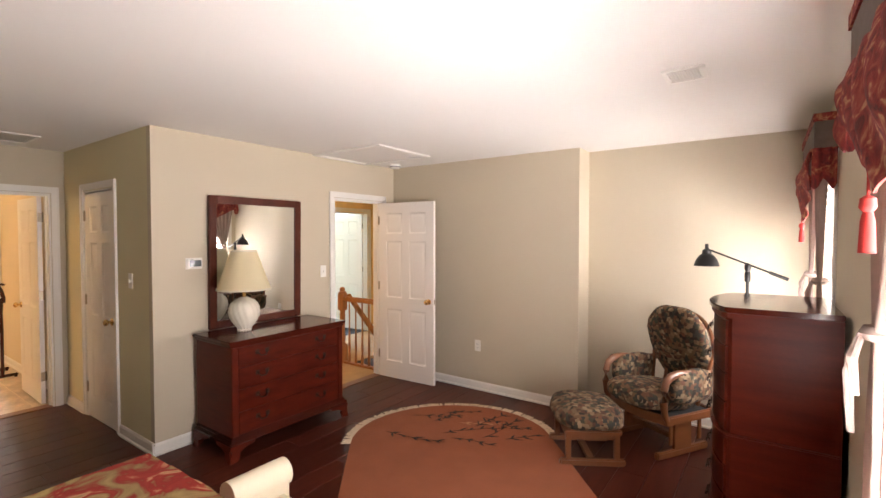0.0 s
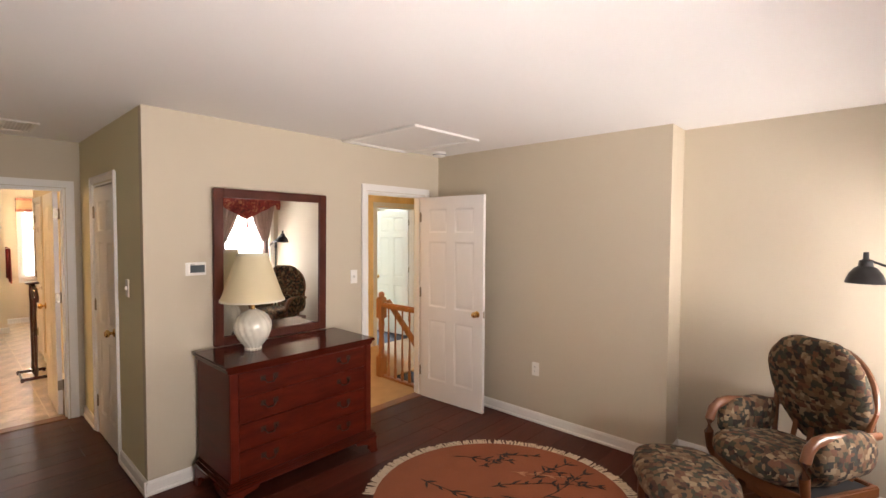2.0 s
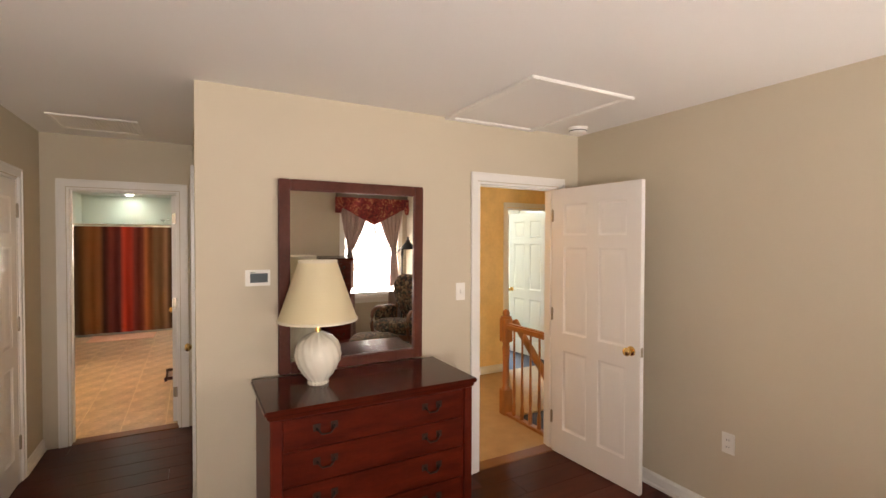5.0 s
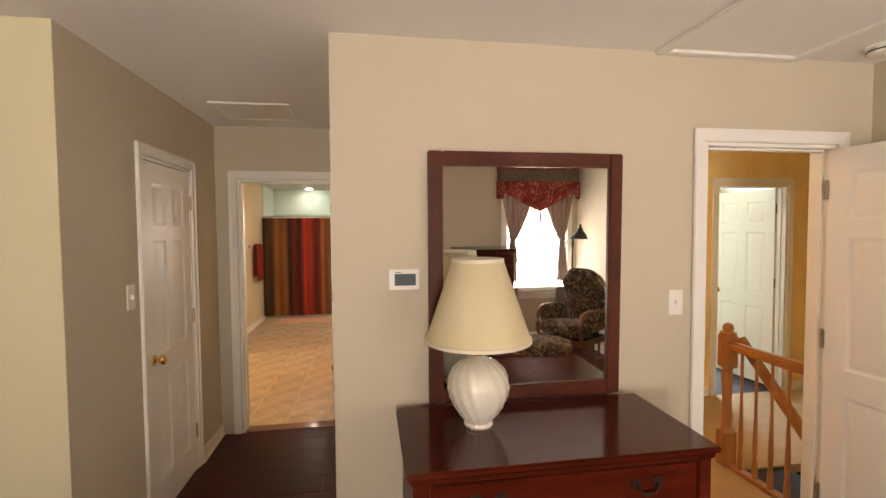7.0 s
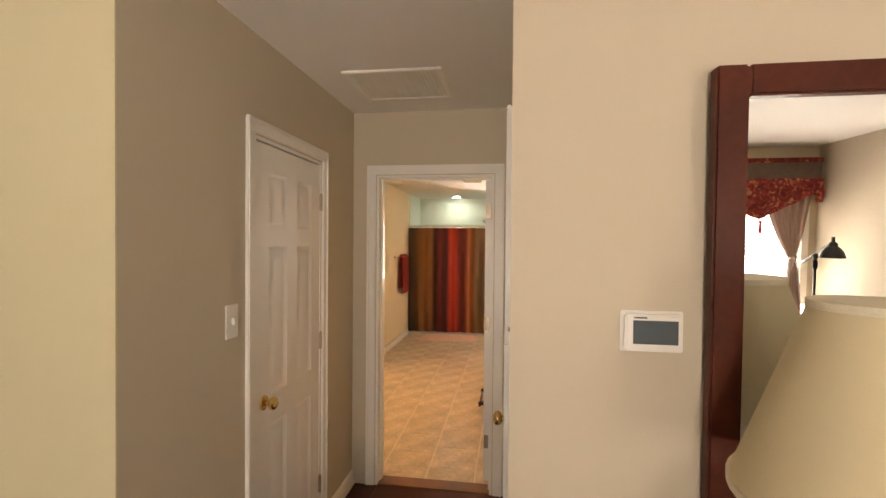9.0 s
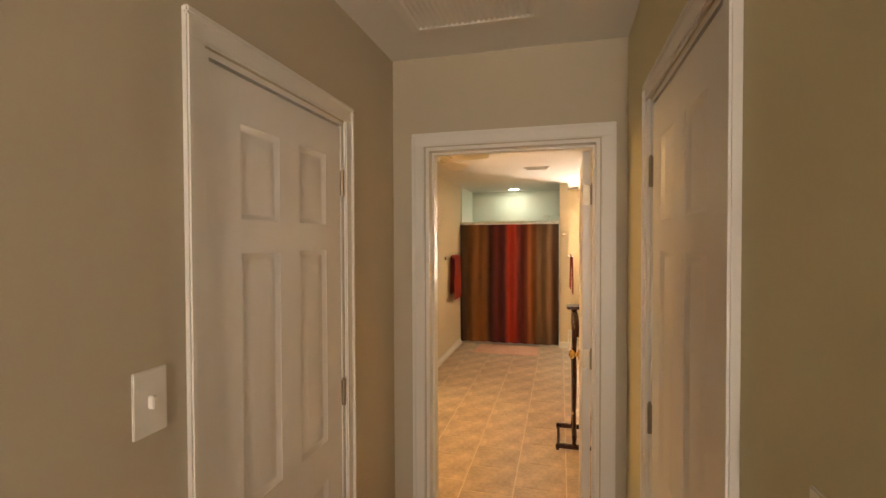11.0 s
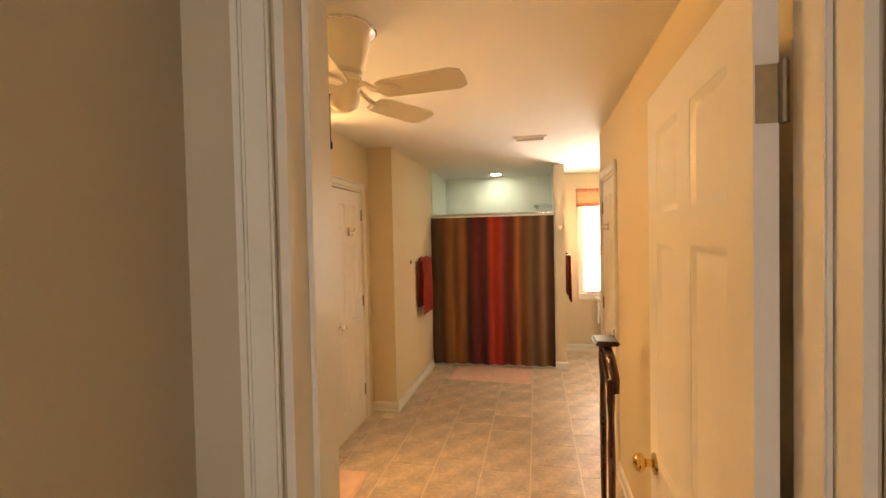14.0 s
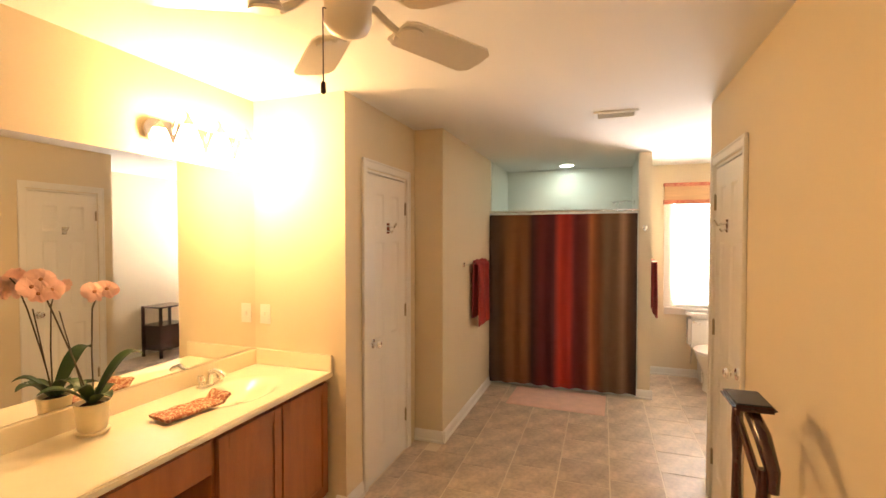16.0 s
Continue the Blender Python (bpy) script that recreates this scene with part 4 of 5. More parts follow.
def glider():
    """Oak glider rocker with tapestry cushions; it faces +x locally."""
    top = thing("glider_chair", pose(-0.47, 4.16, 0, 0, 0, 239), "oak glider rocking chair with patchwork tapestry cushions", "armchair")
    part("seat_cushion", moved(stuffed(cushion(0.70, 0.60, 0.20, 18, 3.2), 1.0), pose(0.08, 0, 0.415, 0, -6, 0)), TAPESTRY, top, smooth=True)
    part("back_cushion", moved(back_pad(), pose(-0.30, 0, 0.745, 0, 106, 0)), TAPESTRY, top, smooth=True)
    hoop = [(0.0, 0.315 * math.cos(a), 0.36 + 0.315 * math.sin(a)) for a in [math.pi * i / 20 for i in range(21)]]
    part("back_frame", moved(joined(tube(hoop, 0.018, 8), tube([(0, -0.315, 0.36), (0, -0.25, -0.04)], 0.018, 8), tube([(0, 0.315, 0.36), (0, 0.25, -0.04)], 0.018, 8)), pose(-0.225, 0, 0.38, 0, -15, 0)), GLIDER, top, smooth=True)
    for y in (-0.16, -0.05, 0.05, 0.16):
        part("back_slat", moved(boxes((-0.006, y - 0.018, -0.02, 0.006, y + 0.018, 0.60), bevel=0.003), pose(-0.265, 0, 0.38, 0, -15, 0)), GLIDER, top)
    for s in (-1, 1):
        y = s * 0.335
        arm = [(-0.36, y - s * 0.02, 0.60), (-0.2, y, 0.615), (0.0, y, 0.635), (0.13, y, 0.645), (0.21, y, 0.635), (0.262, y, 0.60), (0.285, y, 0.54), (0.29, y, 0.46), (0.275, y, 0.36), (0.24, y, 0.30)]
        part("arm", tube(arm, [0.018, 0.02, 0.022, 0.025, 0.027, 0.028, 0.028, 0.027, 0.024, 0.02], 10, 1.25), GLIDER, top, smooth=True)
        part("arm_cushion", moved(stuffed(cushion(0.50, 0.13, 0.25, 12, 3.2), 5.0 + s, 0.008), pose(-0.04, s * 0.325, 0.535)), TAPESTRY, top, smooth=True)
        part("seat_rail", boxes((-0.32, y - 0.017, 0.27, 0.26, y + 0.017, 0.335), bevel=0.008), GLIDER, top)
        for x in (-0.18, 0.16):
            part("swing_link", boxes((x - 0.018, y - s * 0.035 - 0.009, 0.10, x + 0.018, y - s * 0.035 + 0.009, 0.30), bevel=0.004), GLIDER, top)
        part("base_runner", boxes((-0.30, y - s * 0.06 - 0.024, 0.0, 0.30, y - s * 0.06 + 0.024, 0.055), bevel=0.010), GLIDER, top)
        part("base_post", boxes((-0.10, y - s * 0.06 - 0.014, 0.05, 0.10, y - s * 0.06 + 0.014, 0.25), bevel=0.004), GLIDER, top)
    part("front_rail", arc_rail(0.25, 0.325, 0.05, 0.268, 0.338, 0.03), GLIDER, top, "bowed oak front rail")
    part("rear_rail", boxes((-0.32, -0.318, 0.28, -0.285, 0.318, 0.335), bevel=0.006), GLIDER, top)
    part("stretcher", boxes((-0.03, -0.26, 0.09, 0.03, 0.26, 0.13), bevel=0.006), GLIDER, top)
    part("seat_deck", boxes((-0.285, -0.318, 0.305, 0.22, 0.318, 0.32)), SHADOWGAP, top)
    for piece in top.children:
        piece.data.transform(Matrix.Diagonal((0.88, 0.85, 0.97, 1)))


glider()


def ottoman():
    top = thing("ottoman", pose(-0.87, 3.65, 0, 0, 0, 212), "oak gliding ottoman with a tapestry cushion before the glider", "ottoman")
    part("cushion", moved(stuffed(cushion(0.50, 0.60, 0.17, 18, 3.0), 8.0), pose(0, 0, 0.325)), TAPESTRY, top, smooth=True)
    part("deck", boxes((-0.20, -0.24, 0.225, 0.20, 0.24, 0.26), bevel=0.008), GLIDER, top)
    for s in (-1, 1):
        for x in (-0.17, 0.17):
            part("post", boxes((x - 0.02, s * 0.205 - 0.014, 0.04, x + 0.02, s * 0.205 + 0.014, 0.232), bevel=0.005), GLIDER, top)
        part("runner", boxes((-0.23, s * 0.205 - 0.022, 0.0, 0.23, s * 0.205 + 0.022, 0.05), bevel=0.010), GLIDER, top)
        part("side_rail", boxes((-0.15, s * 0.205 - 0.008, 0.185, 0.15, s * 0.205 + 0.008, 0.222), bevel=0.003), GLIDER, top)
    part("stretcher", boxes((-0.025, -0.184, 0.015, 0.025, 0.184, 0.045), bevel=0.006), GLIDER, top)


ottoman()


def chest():
    """Tall bow-front chest of drawers; its front faces -x."""
    top = thing("chest_of_drawers", Matrix(), "tall dark red mahogany bow-front chest of drawers between the windows", "chest of drawers")
    y0, y1, xb, xc, bow = 2.95, 3.66, 0.525, 0.085, 0.10
    def outline(grow):
        pts = [(xb, y0 - grow), (xb, y1 + grow)]
        for i in range(17):
            k = i / 16
            y = y1 + grow + (y0 - y1 - 2 * grow) * k
            pts.append((xc - grow - bow * math.sin(math.pi * k) ** 0.7, y))
        return pts
    part("top", prism(outline(0.02), 1.245, 1.272, bevel=0.005), MAHOG_H, top, "polished mahogany top")
    part("cornice", prism(outline(0.008), 1.215, 1.245, bevel=0.004), MAHOG, top)
    part("body", prism(outline(-0.01), 0.12, 1.215), MAHOG, top)
    part("waist_moulding", prism(outline(0.008), 0.60, 0.625, bevel=0.006), MAHOG, top)
    part("base_moulding", prism(outline(0.012), 0.10, 0.14, bevel=0.008), MAHOG, top)
    zz = [0.15, 0.30, 0.45, 0.595, 0.63, 0.78, 0.93, 1.07, 1.205]
    for a, b in zip(zz, zz[1:]):
        if b - a < 0.1:
            continue
        def fn(u, v):
            k = 0.04 + u * 0.92
            return Vector((xc + 0.004 - bow * math.sin(math.pi * k) ** 0.7, y1 + (y0 - y1) * k, a + 0.006 + v * (b - a - 0.012)))
        d = part("drawer", sheet(fn, 18, 1, 0.018), MAHOG_D, top, smooth=True)
        for k in (0.25, 0.75):
            bail_pull(d, y1 + (y0 - y1) * k, (a + b) / 2 + 0.012, xc - bow * math.sin(math.pi * k) ** 0.7 - 0.012, -1)
    for y in (y0 + 0.01, y1 - 0.09):
        for x in (xc + 0.0, xb - 0.09):
            part("foot", boxes((x, y, 0, x + 0.08, y + 0.08, 0.10), bevel=0.015), MAHOG, top)


chest()


def floor_lamp():
    top = thing("floor_lamp", pose(0.11, 4.42, 0), "black metal pharmacy floor lamp with a swing arm beside the glider", "floor lamp")
    part("base", lathe([(0.13, 0), (0.13, 0.012), (0.10, 0.022), (0.02, 0.03), (0.012, 0.05)], 28), BLACK, top, smooth=True)
    part("pole", tube([(0, 0, 0.04), (0, 0, 1.40)], 0.011, 10), BLACK, top, smooth=True)
    part("collar", lathe([(0.016, 1.28), (0.02, 1.29), (0.02, 1.35), (0.013, 1.36), (0.022, 1.38), (0.022, 1.41), (0, 1.43)], 14), BLACK, top, smooth=True)
    a, b = Vector((0.25, 0.02, 1.31)), Vector((-0.27, -0.03, 1.53))
    part("arm", tube([a, b], 0.007, 8), BLACK, top)
    part("counterweight", tube([a, a + (b - a) * 0.22], 0.013, 10), BLACK, top, smooth=True)
    sh = moved(lathe([(0.0, 0.06), (0.012, 0.06), (0.014, 0.02), (0.03, 0.01), (0.034, -0.02), (0.05, -0.03), (0.075, -0.065), (0.088, -0.105), (0.09, -0.115), (0.083, -0.113), (0.05, -0.05), (0, -0.03)], 28), pose(b.x, b.y, b.z - 0.02))
    part("shade", sh, BLACK, top, "black metal dome shade", smooth=True)


floor_lamp()


def bed():
    top = thing("bed", Matrix(), "bed with a red and gold floral bedspread", "bed")
    x0, x1, y0, y1 = -2.1, -0.62, -0.95, 1.22
    part("mattress", boxes((x0 + 0.05, y0, 0.22, x1 - 0.05, y1 - 0.05, 0.55), bevel=0.06), CREAM, top)
    part("bed_base", boxes((x0 + 0.08, y0, 0.0, x1 - 0.08, y1 - 0.08, 0.22)), MAHOG, top)
    bm = boxes((x0, y0, 0.16, x1, y1, 0.655))
    bmesh.ops.bevel(bm, geom=bm.edges[:], offset=0.09, segments=6, affect="EDGES")
    bmesh.ops.subdivide_edges(bm, edges=[e for e in bm.edges if e.calc_length() > 0.3], cuts=14, use_grid_fill=True)
    for v in bm.verts:
        v.co += Vector((0, 0, 0.012 * noise.noise(v.co * 5))) + Vector((0.01 * noise.noise(v.co * 7), 0.01 * noise.noise(v.co * 7 + Vector((5, 0, 0))), 0))
    part("bedspread", bm, FLORAL, top, "red and gold floral quilted bedspread", smooth=True)


bed()


def bench():
    top = thing("upholstered_bench", Matrix(), "cream upholstered bench with rolled arms at the foot of the bed", "bench")
    x0, x1, y0, y1 = -1.66, -0.86, 1.27, 1.53
    part("seat", boxes((x0 + 0.05, y0, 0.12, x1 - 0.05, y1, 0.46), bevel=0.04), CREAM, top, smooth=True)
    for x in (x0 + 0.06, x1 - 0.06):
        part("rolled_arm", joined(tube([(x, y0 - 0.01, 0.53), (x, y1 + 0.01, 0.53)], 0.062, 20), boxes((x - 0.058, y0, 0.12, x + 0.058, y1, 0.53), bevel=0.012)), CREAM, top, smooth=True)
    for x in (x0 + 0.04, x1 - 0.10):
        for y in (y0 + 0.03, y1 - 0.08):
            part("leg", boxes((x, y, 0, x + 0.05, y + 0.05, 0.125), bevel=0.008), MAHOG, top)


bench()


# ---- stair landing ----
def railing():
    top = thing("stair_railing", Matrix(), "honey oak newel post, handrails and balusters at the stairs", "railing")
    x, y = -4.23, 4.29
    sq = lambda r, z0, z1: boxes((x - r, y - r, z0, x + r, y + r, z1), bevel=0.006)
    part("newel_post", joined(sq(0.045, 0, 0.24), moved(lathe([(0.045, 0.24), (0.03, 0.27), (0.036, 0.33), (0.028, 0.45), (0.036, 0.62), (0.03, 0.66), (0.045, 0.69)], 16), pose(x, y, 0)), sq(0.045, 0.68, 0.90), moved(lathe([(0.05, 0.90), (0.052, 0.915), (0.03, 0.925), (0.036, 0.945), (0.028, 0.97), (0, 0.985)], 16), pose(x, y, 0))), OAK, top, smooth=True)
    part("handrail", boxes((x + 0.03, y - 0.03, 0.80, -3.572, y + 0.03, 0.86), bevel=0.014), OAK, top, smooth=True)
    part("stair_handrail", tube([(x, y + 0.10, 0.86), (-3.58, y + 0.10, 0.26)], 0.034, 10), OAK, top, smooth=True)
    part("shoe_rail", boxes((x + 0.04, y - 0.03, 0.0, -3.572, y + 0.03, 0.03), bevel=0.006), OAK, top)
    for i in range(5):
        bx = x + 0.125 + i * 0.115
        part("baluster", joined(moved(lathe([(0.018, 0.03), (0.018, 0.12), (0.011, 0.16), (0.016, 0.22), (0.009, 0.5), (0.010, 0.80)], 10), pose(bx, y, 0))), OAK, top, smooth=True)


railing()
# Unseen fixture, added so the gold landing walls get their warm light.
dome = thing("added_ceiling_light", pose(-4.55, 3.35, 2.44), "flush glass ceiling light added unseen to light the landing", "ceiling light")
part("pan", lathe([(0.16, -0.02), (0.16, 0)], 28), BRASS, dome)
part("diffuser", lathe([(0.0, -0.10), (0.07, -0.09), (0.12, -0.06), (0.145, -0.02)], 28), glow("added_dome_glow", (1, 0.76, 0.45), 60), dome, smooth=True)


# ---- bathroom ----
def vanity():
    x0, x1, yb, yf, zt = -7.68, -5.62, -0.92, -0.37, 0.82
    ct = thing("countertop", Matrix(), "cream cultured marble vanity top with a moulded basin and backsplash", "countertop")
    cx, cy, rx, ry = -7.22, -0.62, 0.22, 0.155
    nu, nv = 96, 30
    def slab(u, v):
        x, y = x0 + u * (x1 - x0), yb + v * (yf - 0.0 - yb)
        d = math.hypot((x - cx) / rx, (y - cy) / ry)
        return Vector((x, y, zt - (0.065 * (1 - d ** 3) + 0.004 if d < 1 else 0.004 * max(0, 1 - (d - 1) / 0.12))))
    part("slab", joined(sheet(slab, nu, nv), boxes((x0, yf - 0.02, zt - 0.032, x1, yf + 0.012, zt - 0.001), bevel=0.006)), COUNTER, ct, smooth=True)
    part("backsplash", boxes((x0, yb, zt, x1, yb + 0.02, zt + 0.095), bevel=0.004), COUNTER, ct)
    part("side_splash", boxes((x0, yb + 0.02, zt, x0 + 0.02, yf + 0.01, zt + 0.095), bevel=0.004), COUNTER, ct)
    part("drain", moved(lathe([(0.02, 0), (0.022, 0.004), (0, 0.004)], 16), pose(cx, cy, zt - 0.069)), CHROME, ct)
    units = [("sink", -7.66, -6.83), ("knee", -6.83, -6.20), ("end", -6.20, -5.64)]
    for kind, a, b in units:
        if kind == "knee":
            kn = thing("vanity_drawer_unit", Matrix(), "oak vanity knee space with an apron drawer", "cabinet")
            part("apron_drawer", boxes((a + 0.012, yf - 0.028, 0.63, b - 0.012, yf - 0.01, 0.775), bevel=0.006), CABINET, kn)
            part("apron", boxes((a, yf - 0.05, 0.62, b, yf - 0.028, 0.786)), CABINET, kn)
            part("back_panel", boxes((a, yb, 0.0, b, yb + 0.012, 0.786)), CABINET, kn)
            continue
        cb = thing("vanity_cabinet", Matrix(), "honey oak vanity base cabinet with two doors", "cabinet", "vanity cabinets")
        part("body", boxes((a, yb, 0.09, b, yf - 0.03, 0.74), (a, yf - 0.055, 0.74, b, yf - 0.03, 0.786)), CABINET, cb)
        # Toe kick in the same near-black: recess shade is in its colour.
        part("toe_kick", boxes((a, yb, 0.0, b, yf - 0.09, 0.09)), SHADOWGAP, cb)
        m = (a + b) / 2
        for p, q in ((a + 0.015, m - 0.004), (m + 0.004, b - 0.015)):
            d = part("door", boxes((p, yf - 0.03, 0.12, q, yf - 0.012, 0.765), bevel=0.003), CABINET, cb)
            part("door_frame", boxes((p, yf - 0.012, 0.12, p + 0.055, yf - 0.004, 0.765), (q - 0.055, yf - 0.012, 0.12, q, yf - 0.004, 0.765), (p + 0.055, yf - 0.012, 0.12, q - 0.055, yf - 0.004, 0.18), (p + 0.055, yf - 0.012, 0.705, q - 0.055, yf - 0.004, 0.765), bevel=0.002), CABINET, d)
    fa = thing("faucet", pose(cx - 0.02, yb + 0.09, zt), "chrome centre-set bathroom faucet with acrylic handles", "faucet")
    part("base", boxes((-0.08, -0.025, 0, 0.08, 0.025, 0.018), bevel=0.008), CHROME, fa, smooth=True)
    part("spout", tube([(0, 0, 0.01), (0, 0.005, 0.07), (0, 0.04, 0.085), (0, 0.09, 0.07), (0, 0.105, 0.055)], [0.02, 0.017, 0.014, 0.012, 0.011], 12), CHROME, fa, smooth=True)
    for s in (-1, 1):
        part("handle", moved(lathe([(0.016, 0.015), (0.012, 0.03), (0.022, 0.04), (0.02, 0.065), (0, 0.07)], 14), pose(s * 0.055, 0, 0)), CHROME, fa, smooth=True)
    mi = thing("vanity_mirror", Matrix(), "frameless wall mirror above the vanity", "mirror")
    part("glass", boxes((x0 + 0.006, yb + 0.001, zt + 0.10, x1, yb + 0.007, 1.99)), MIRROR, mi)
    # light bar
    lb = thing("vanity_light", pose(-7.30, yb, 2.115), "polished three-lamp vanity light bar, lit", "wall light")
    n = 20
    pts = [(0.30 + 0.055 * math.cos(a), 0.055 * math.sin(a)) for a in [math.pi * (-0.5 + i / n) for i in range(n + 1)]] + [(-0.30 + 0.055 * math.cos(a), 0.055 * math.sin(a)) for a in [math.pi * (0.5 + i / n) for i in range(n + 1)]]
    part("back_plate", moved(prism(pts, 0, 0.025, bevel=0.004), pose(0, 0, 0, -90, 0, 0)), CHROME, lb, smooth=True)
    for k in (-0.2, 0.0, 0.2):
        x = k
        part("arm", tube([(x, 0.02, 0.0), (x, 0.05, 0.09), (x, 0.09, 0.115), (x, 0.12, 0.09), (x, 0.12, 0.06)], 0.006, 8), CHROME, lb, smooth=True)
        part("socket_cap", moved(lathe([(0.008, 0.075), (0.018, 0.06), (0.03, 0.04), (0.03, 0.035)], 16), pose(x, 0.12, 0)), CHROME, lb, smooth=True)
        part("glass_shade", moved(lathe([(0.028, 0.034), (0.042, 0.0), (0.058, -0.05), (0.062, -0.075), (0.0, -0.06)], 20), pose(x, 0.12, 0)), BULB, lb, "lit frosted glass shade", smooth=True)


vanity()


def orchid():
    top = thing("orchid", pose(-6.63, -0.80, 0.82), "pink orchid with two stems in a cream pot on the vanity", "potted plant")
    part("saucer", lathe([(0.052, 0), (0.06, 0.012), (0.055, 0.014)], 24), POT, top, smooth=True)
    part("pot", lathe([(0.045, 0.013), (0.05, 0.02), (0.058, 0.10), (0.062, 0.125), (0.055, 0.125), (0.052, 0.11), (0, 0.108)], 28), POT, top, smooth=True)
    part("soil", lathe([(0.051, 0.108), (0.03, 0.118), (0, 0.12)], 16), SOIL, top)
    def leaf(ang, ln, rise, w):
        def fn(u, v):
            r = u * ln
            ww = w * math.sin(math.pi * (0.08 + 0.92 * u)) ** 0.7 * (v - 0.5) * 2
            z = 0.115 + rise * math.sin(u * 2.0) + abs(ww) * 0.35
            return Vector((r * math.cos(ang) - ww * math.sin(ang), r * math.sin(ang) + ww * math.cos(ang), z))
        part("leaf", sheet(fn, 12, 4, 0.0025), LEAF, top, smooth=True)
    for a, ln, r, w in ((-0.3, 0.17, 0.09, 0.03), (2.9, 0.19, 0.18, 0.036), (3.6, 0.15, 0.04, 0.03), (1.4, 0.15, 0.06, 0.03), (-1.4, 0.13, 0.09, 0.026), (0.6, 0.13, 0.10, 0.026)):
        leaf(a, ln, r, w)
    def bloom(p, tilt, size):
        """Five cupped petals, the two side ones broad, round a small lip."""
        bm = bmesh.new()
        for i in range(5):
            wide = 0.62 if i in (1, 4) else 0.40
            def petal(u, v):
                w = wide * size * math.sin(math.pi * (0.06 + 0.90 * u)) ** 0.6 * (v - 0.5) * 2
                a = 2 * math.pi * i / 5 + math.pi / 2
                rr = u * size * (0.95 if i in (1, 4) else 0.85)
                z = size * (0.22 * math.sin(u * 2.4) - 0.16 * u) + 0.5 * abs(w) * (0.3 - u) + 0.06 * size * math.sin(v * 9 + i)
                return Vector((rr * math.cos(a) - w * math.sin(a), rr * math.sin(a) + w * math.cos(a), z))
            bm = joined(bm, sheet(petal, 6, 4, 0.001))
        f = part("flower", moved(bm, pose(*p, *tilt)), PINK, top, smooth=True)
        part("lip", moved(lathe([(0.0, 0.0), (0.006, 0.003), (0.007, 0.010), (0.003, 0.015), (0, 0.016)], 10), pose(*p, *tilt)), RUG_TAN, f, smooth=True)
    for pts, blooms in (([(0, 0, 0.11), (0.05, -0.02, 0.30), (0.11, -0.04, 0.50), (0.145, -0.045, 0.60), (0.17, -0.05, 0.63)], [((0.15, -0.035, 0.625), (70, 10, 160), 0.052), ((0.185, -0.03, 0.60), (60, -20, 200), 0.050), ((0.12, -0.03, 0.585), (80, 0, 170), 0.052), ((0.165, -0.02, 0.575), (75, 12, 140), 0.040)]),
                        ([(0, 0.01, 0.11), (0.005, 0.01, 0.32), (0.0, 0.01, 0.50), (-0.02, 0.015, 0.555)], [((0.005, 0.025, 0.565), (70, 0, 190), 0.052), ((-0.05, 0.02, 0.57), (60, 15, 150), 0.048)])):
        part("flower_stem", tube(pts, 0.003, 7), STEM, top, smooth=True)
        for b in blooms:
            bloom(*b)
    part("support_stake", tube([(0.01, -0.01, 0.11), (0.07, -0.03, 0.40), (0.09, -0.035, 0.50)], 0.0025, 6), STEM, top)


orchid()

run = thing("table_runner", pose(-6.93, -0.61, 0.8205, 0, 0, 170), "folded woven orange and tan runner on the vanity", "cloth")
def runner_fn(u, v):
    z = 0.012 + 0.004 * math.sin(u * 20) * math.sin(v * 9)
    if u > 0.88:
        z += 0.03 * math.sin((u - 0.88) / 0.12 * 1.5)
    return Vector(((u - 0.5) * 0.30, (v - 0.5) * 0.13, z))
part("folded_cloth", sheet(runner_fn, 30, 10, 0.012), TAPE, run, smooth=True)


def shower_curtain():
    top = thing("shower_curtain", Matrix(), "shower curtain in vertical brown, ochre and red stripes on a rod", "shower curtain")
    def fn(u, v):
        y = -0.036 + u * 1.48
        return Vector((-10.245 + 0.022 * math.sin(u * 58 + 0.6 * math.sin(v * 3)) * (0.4 + 0.6 * v) + 0.012 * math.sin(u * 17), y, 1.845 - v * 1.80))
    part("curtain", sheet(fn, 150, 14, 0.002), CURTAIN, top, smooth=True)
    part("header_band", sheet(lambda u, v: Vector((-10.238 + 0.009 * math.sin(u * 58) + 0.012 * math.sin(u * 17), -0.034 + u * 1.476, 1.858 - v * 0.016)), 150, 2, 0.002), BLIND, top, "white band along the top edge", smooth=True)
    part("rod", tube([(-10.245, -0.041, 1.875), (-10.245, 1.458, 1.875)], 0.0125, 12), CHROME, top, smooth=True)
    bm = lathe([(0.014, -0.002), (0.022, -0.002), (0.022, 0.002), (0.014, 0.002), (0.014, -0.002)], 14)
    for i in range(12):
        part("ring", moved(bm.copy(), pose(-10.245, 0.02 + i * 0.128, 1.868, 90, 0, 0)), CHROME, top)
    part("liner", sheet(lambda u, v: Vector((-10.315 + 0.008 * math.sin(u * 50), -0.03 + u * 1.47, 1.85 - v * 1.80)), 100, 4, 0.001), BLIND, top, "white plastic liner")


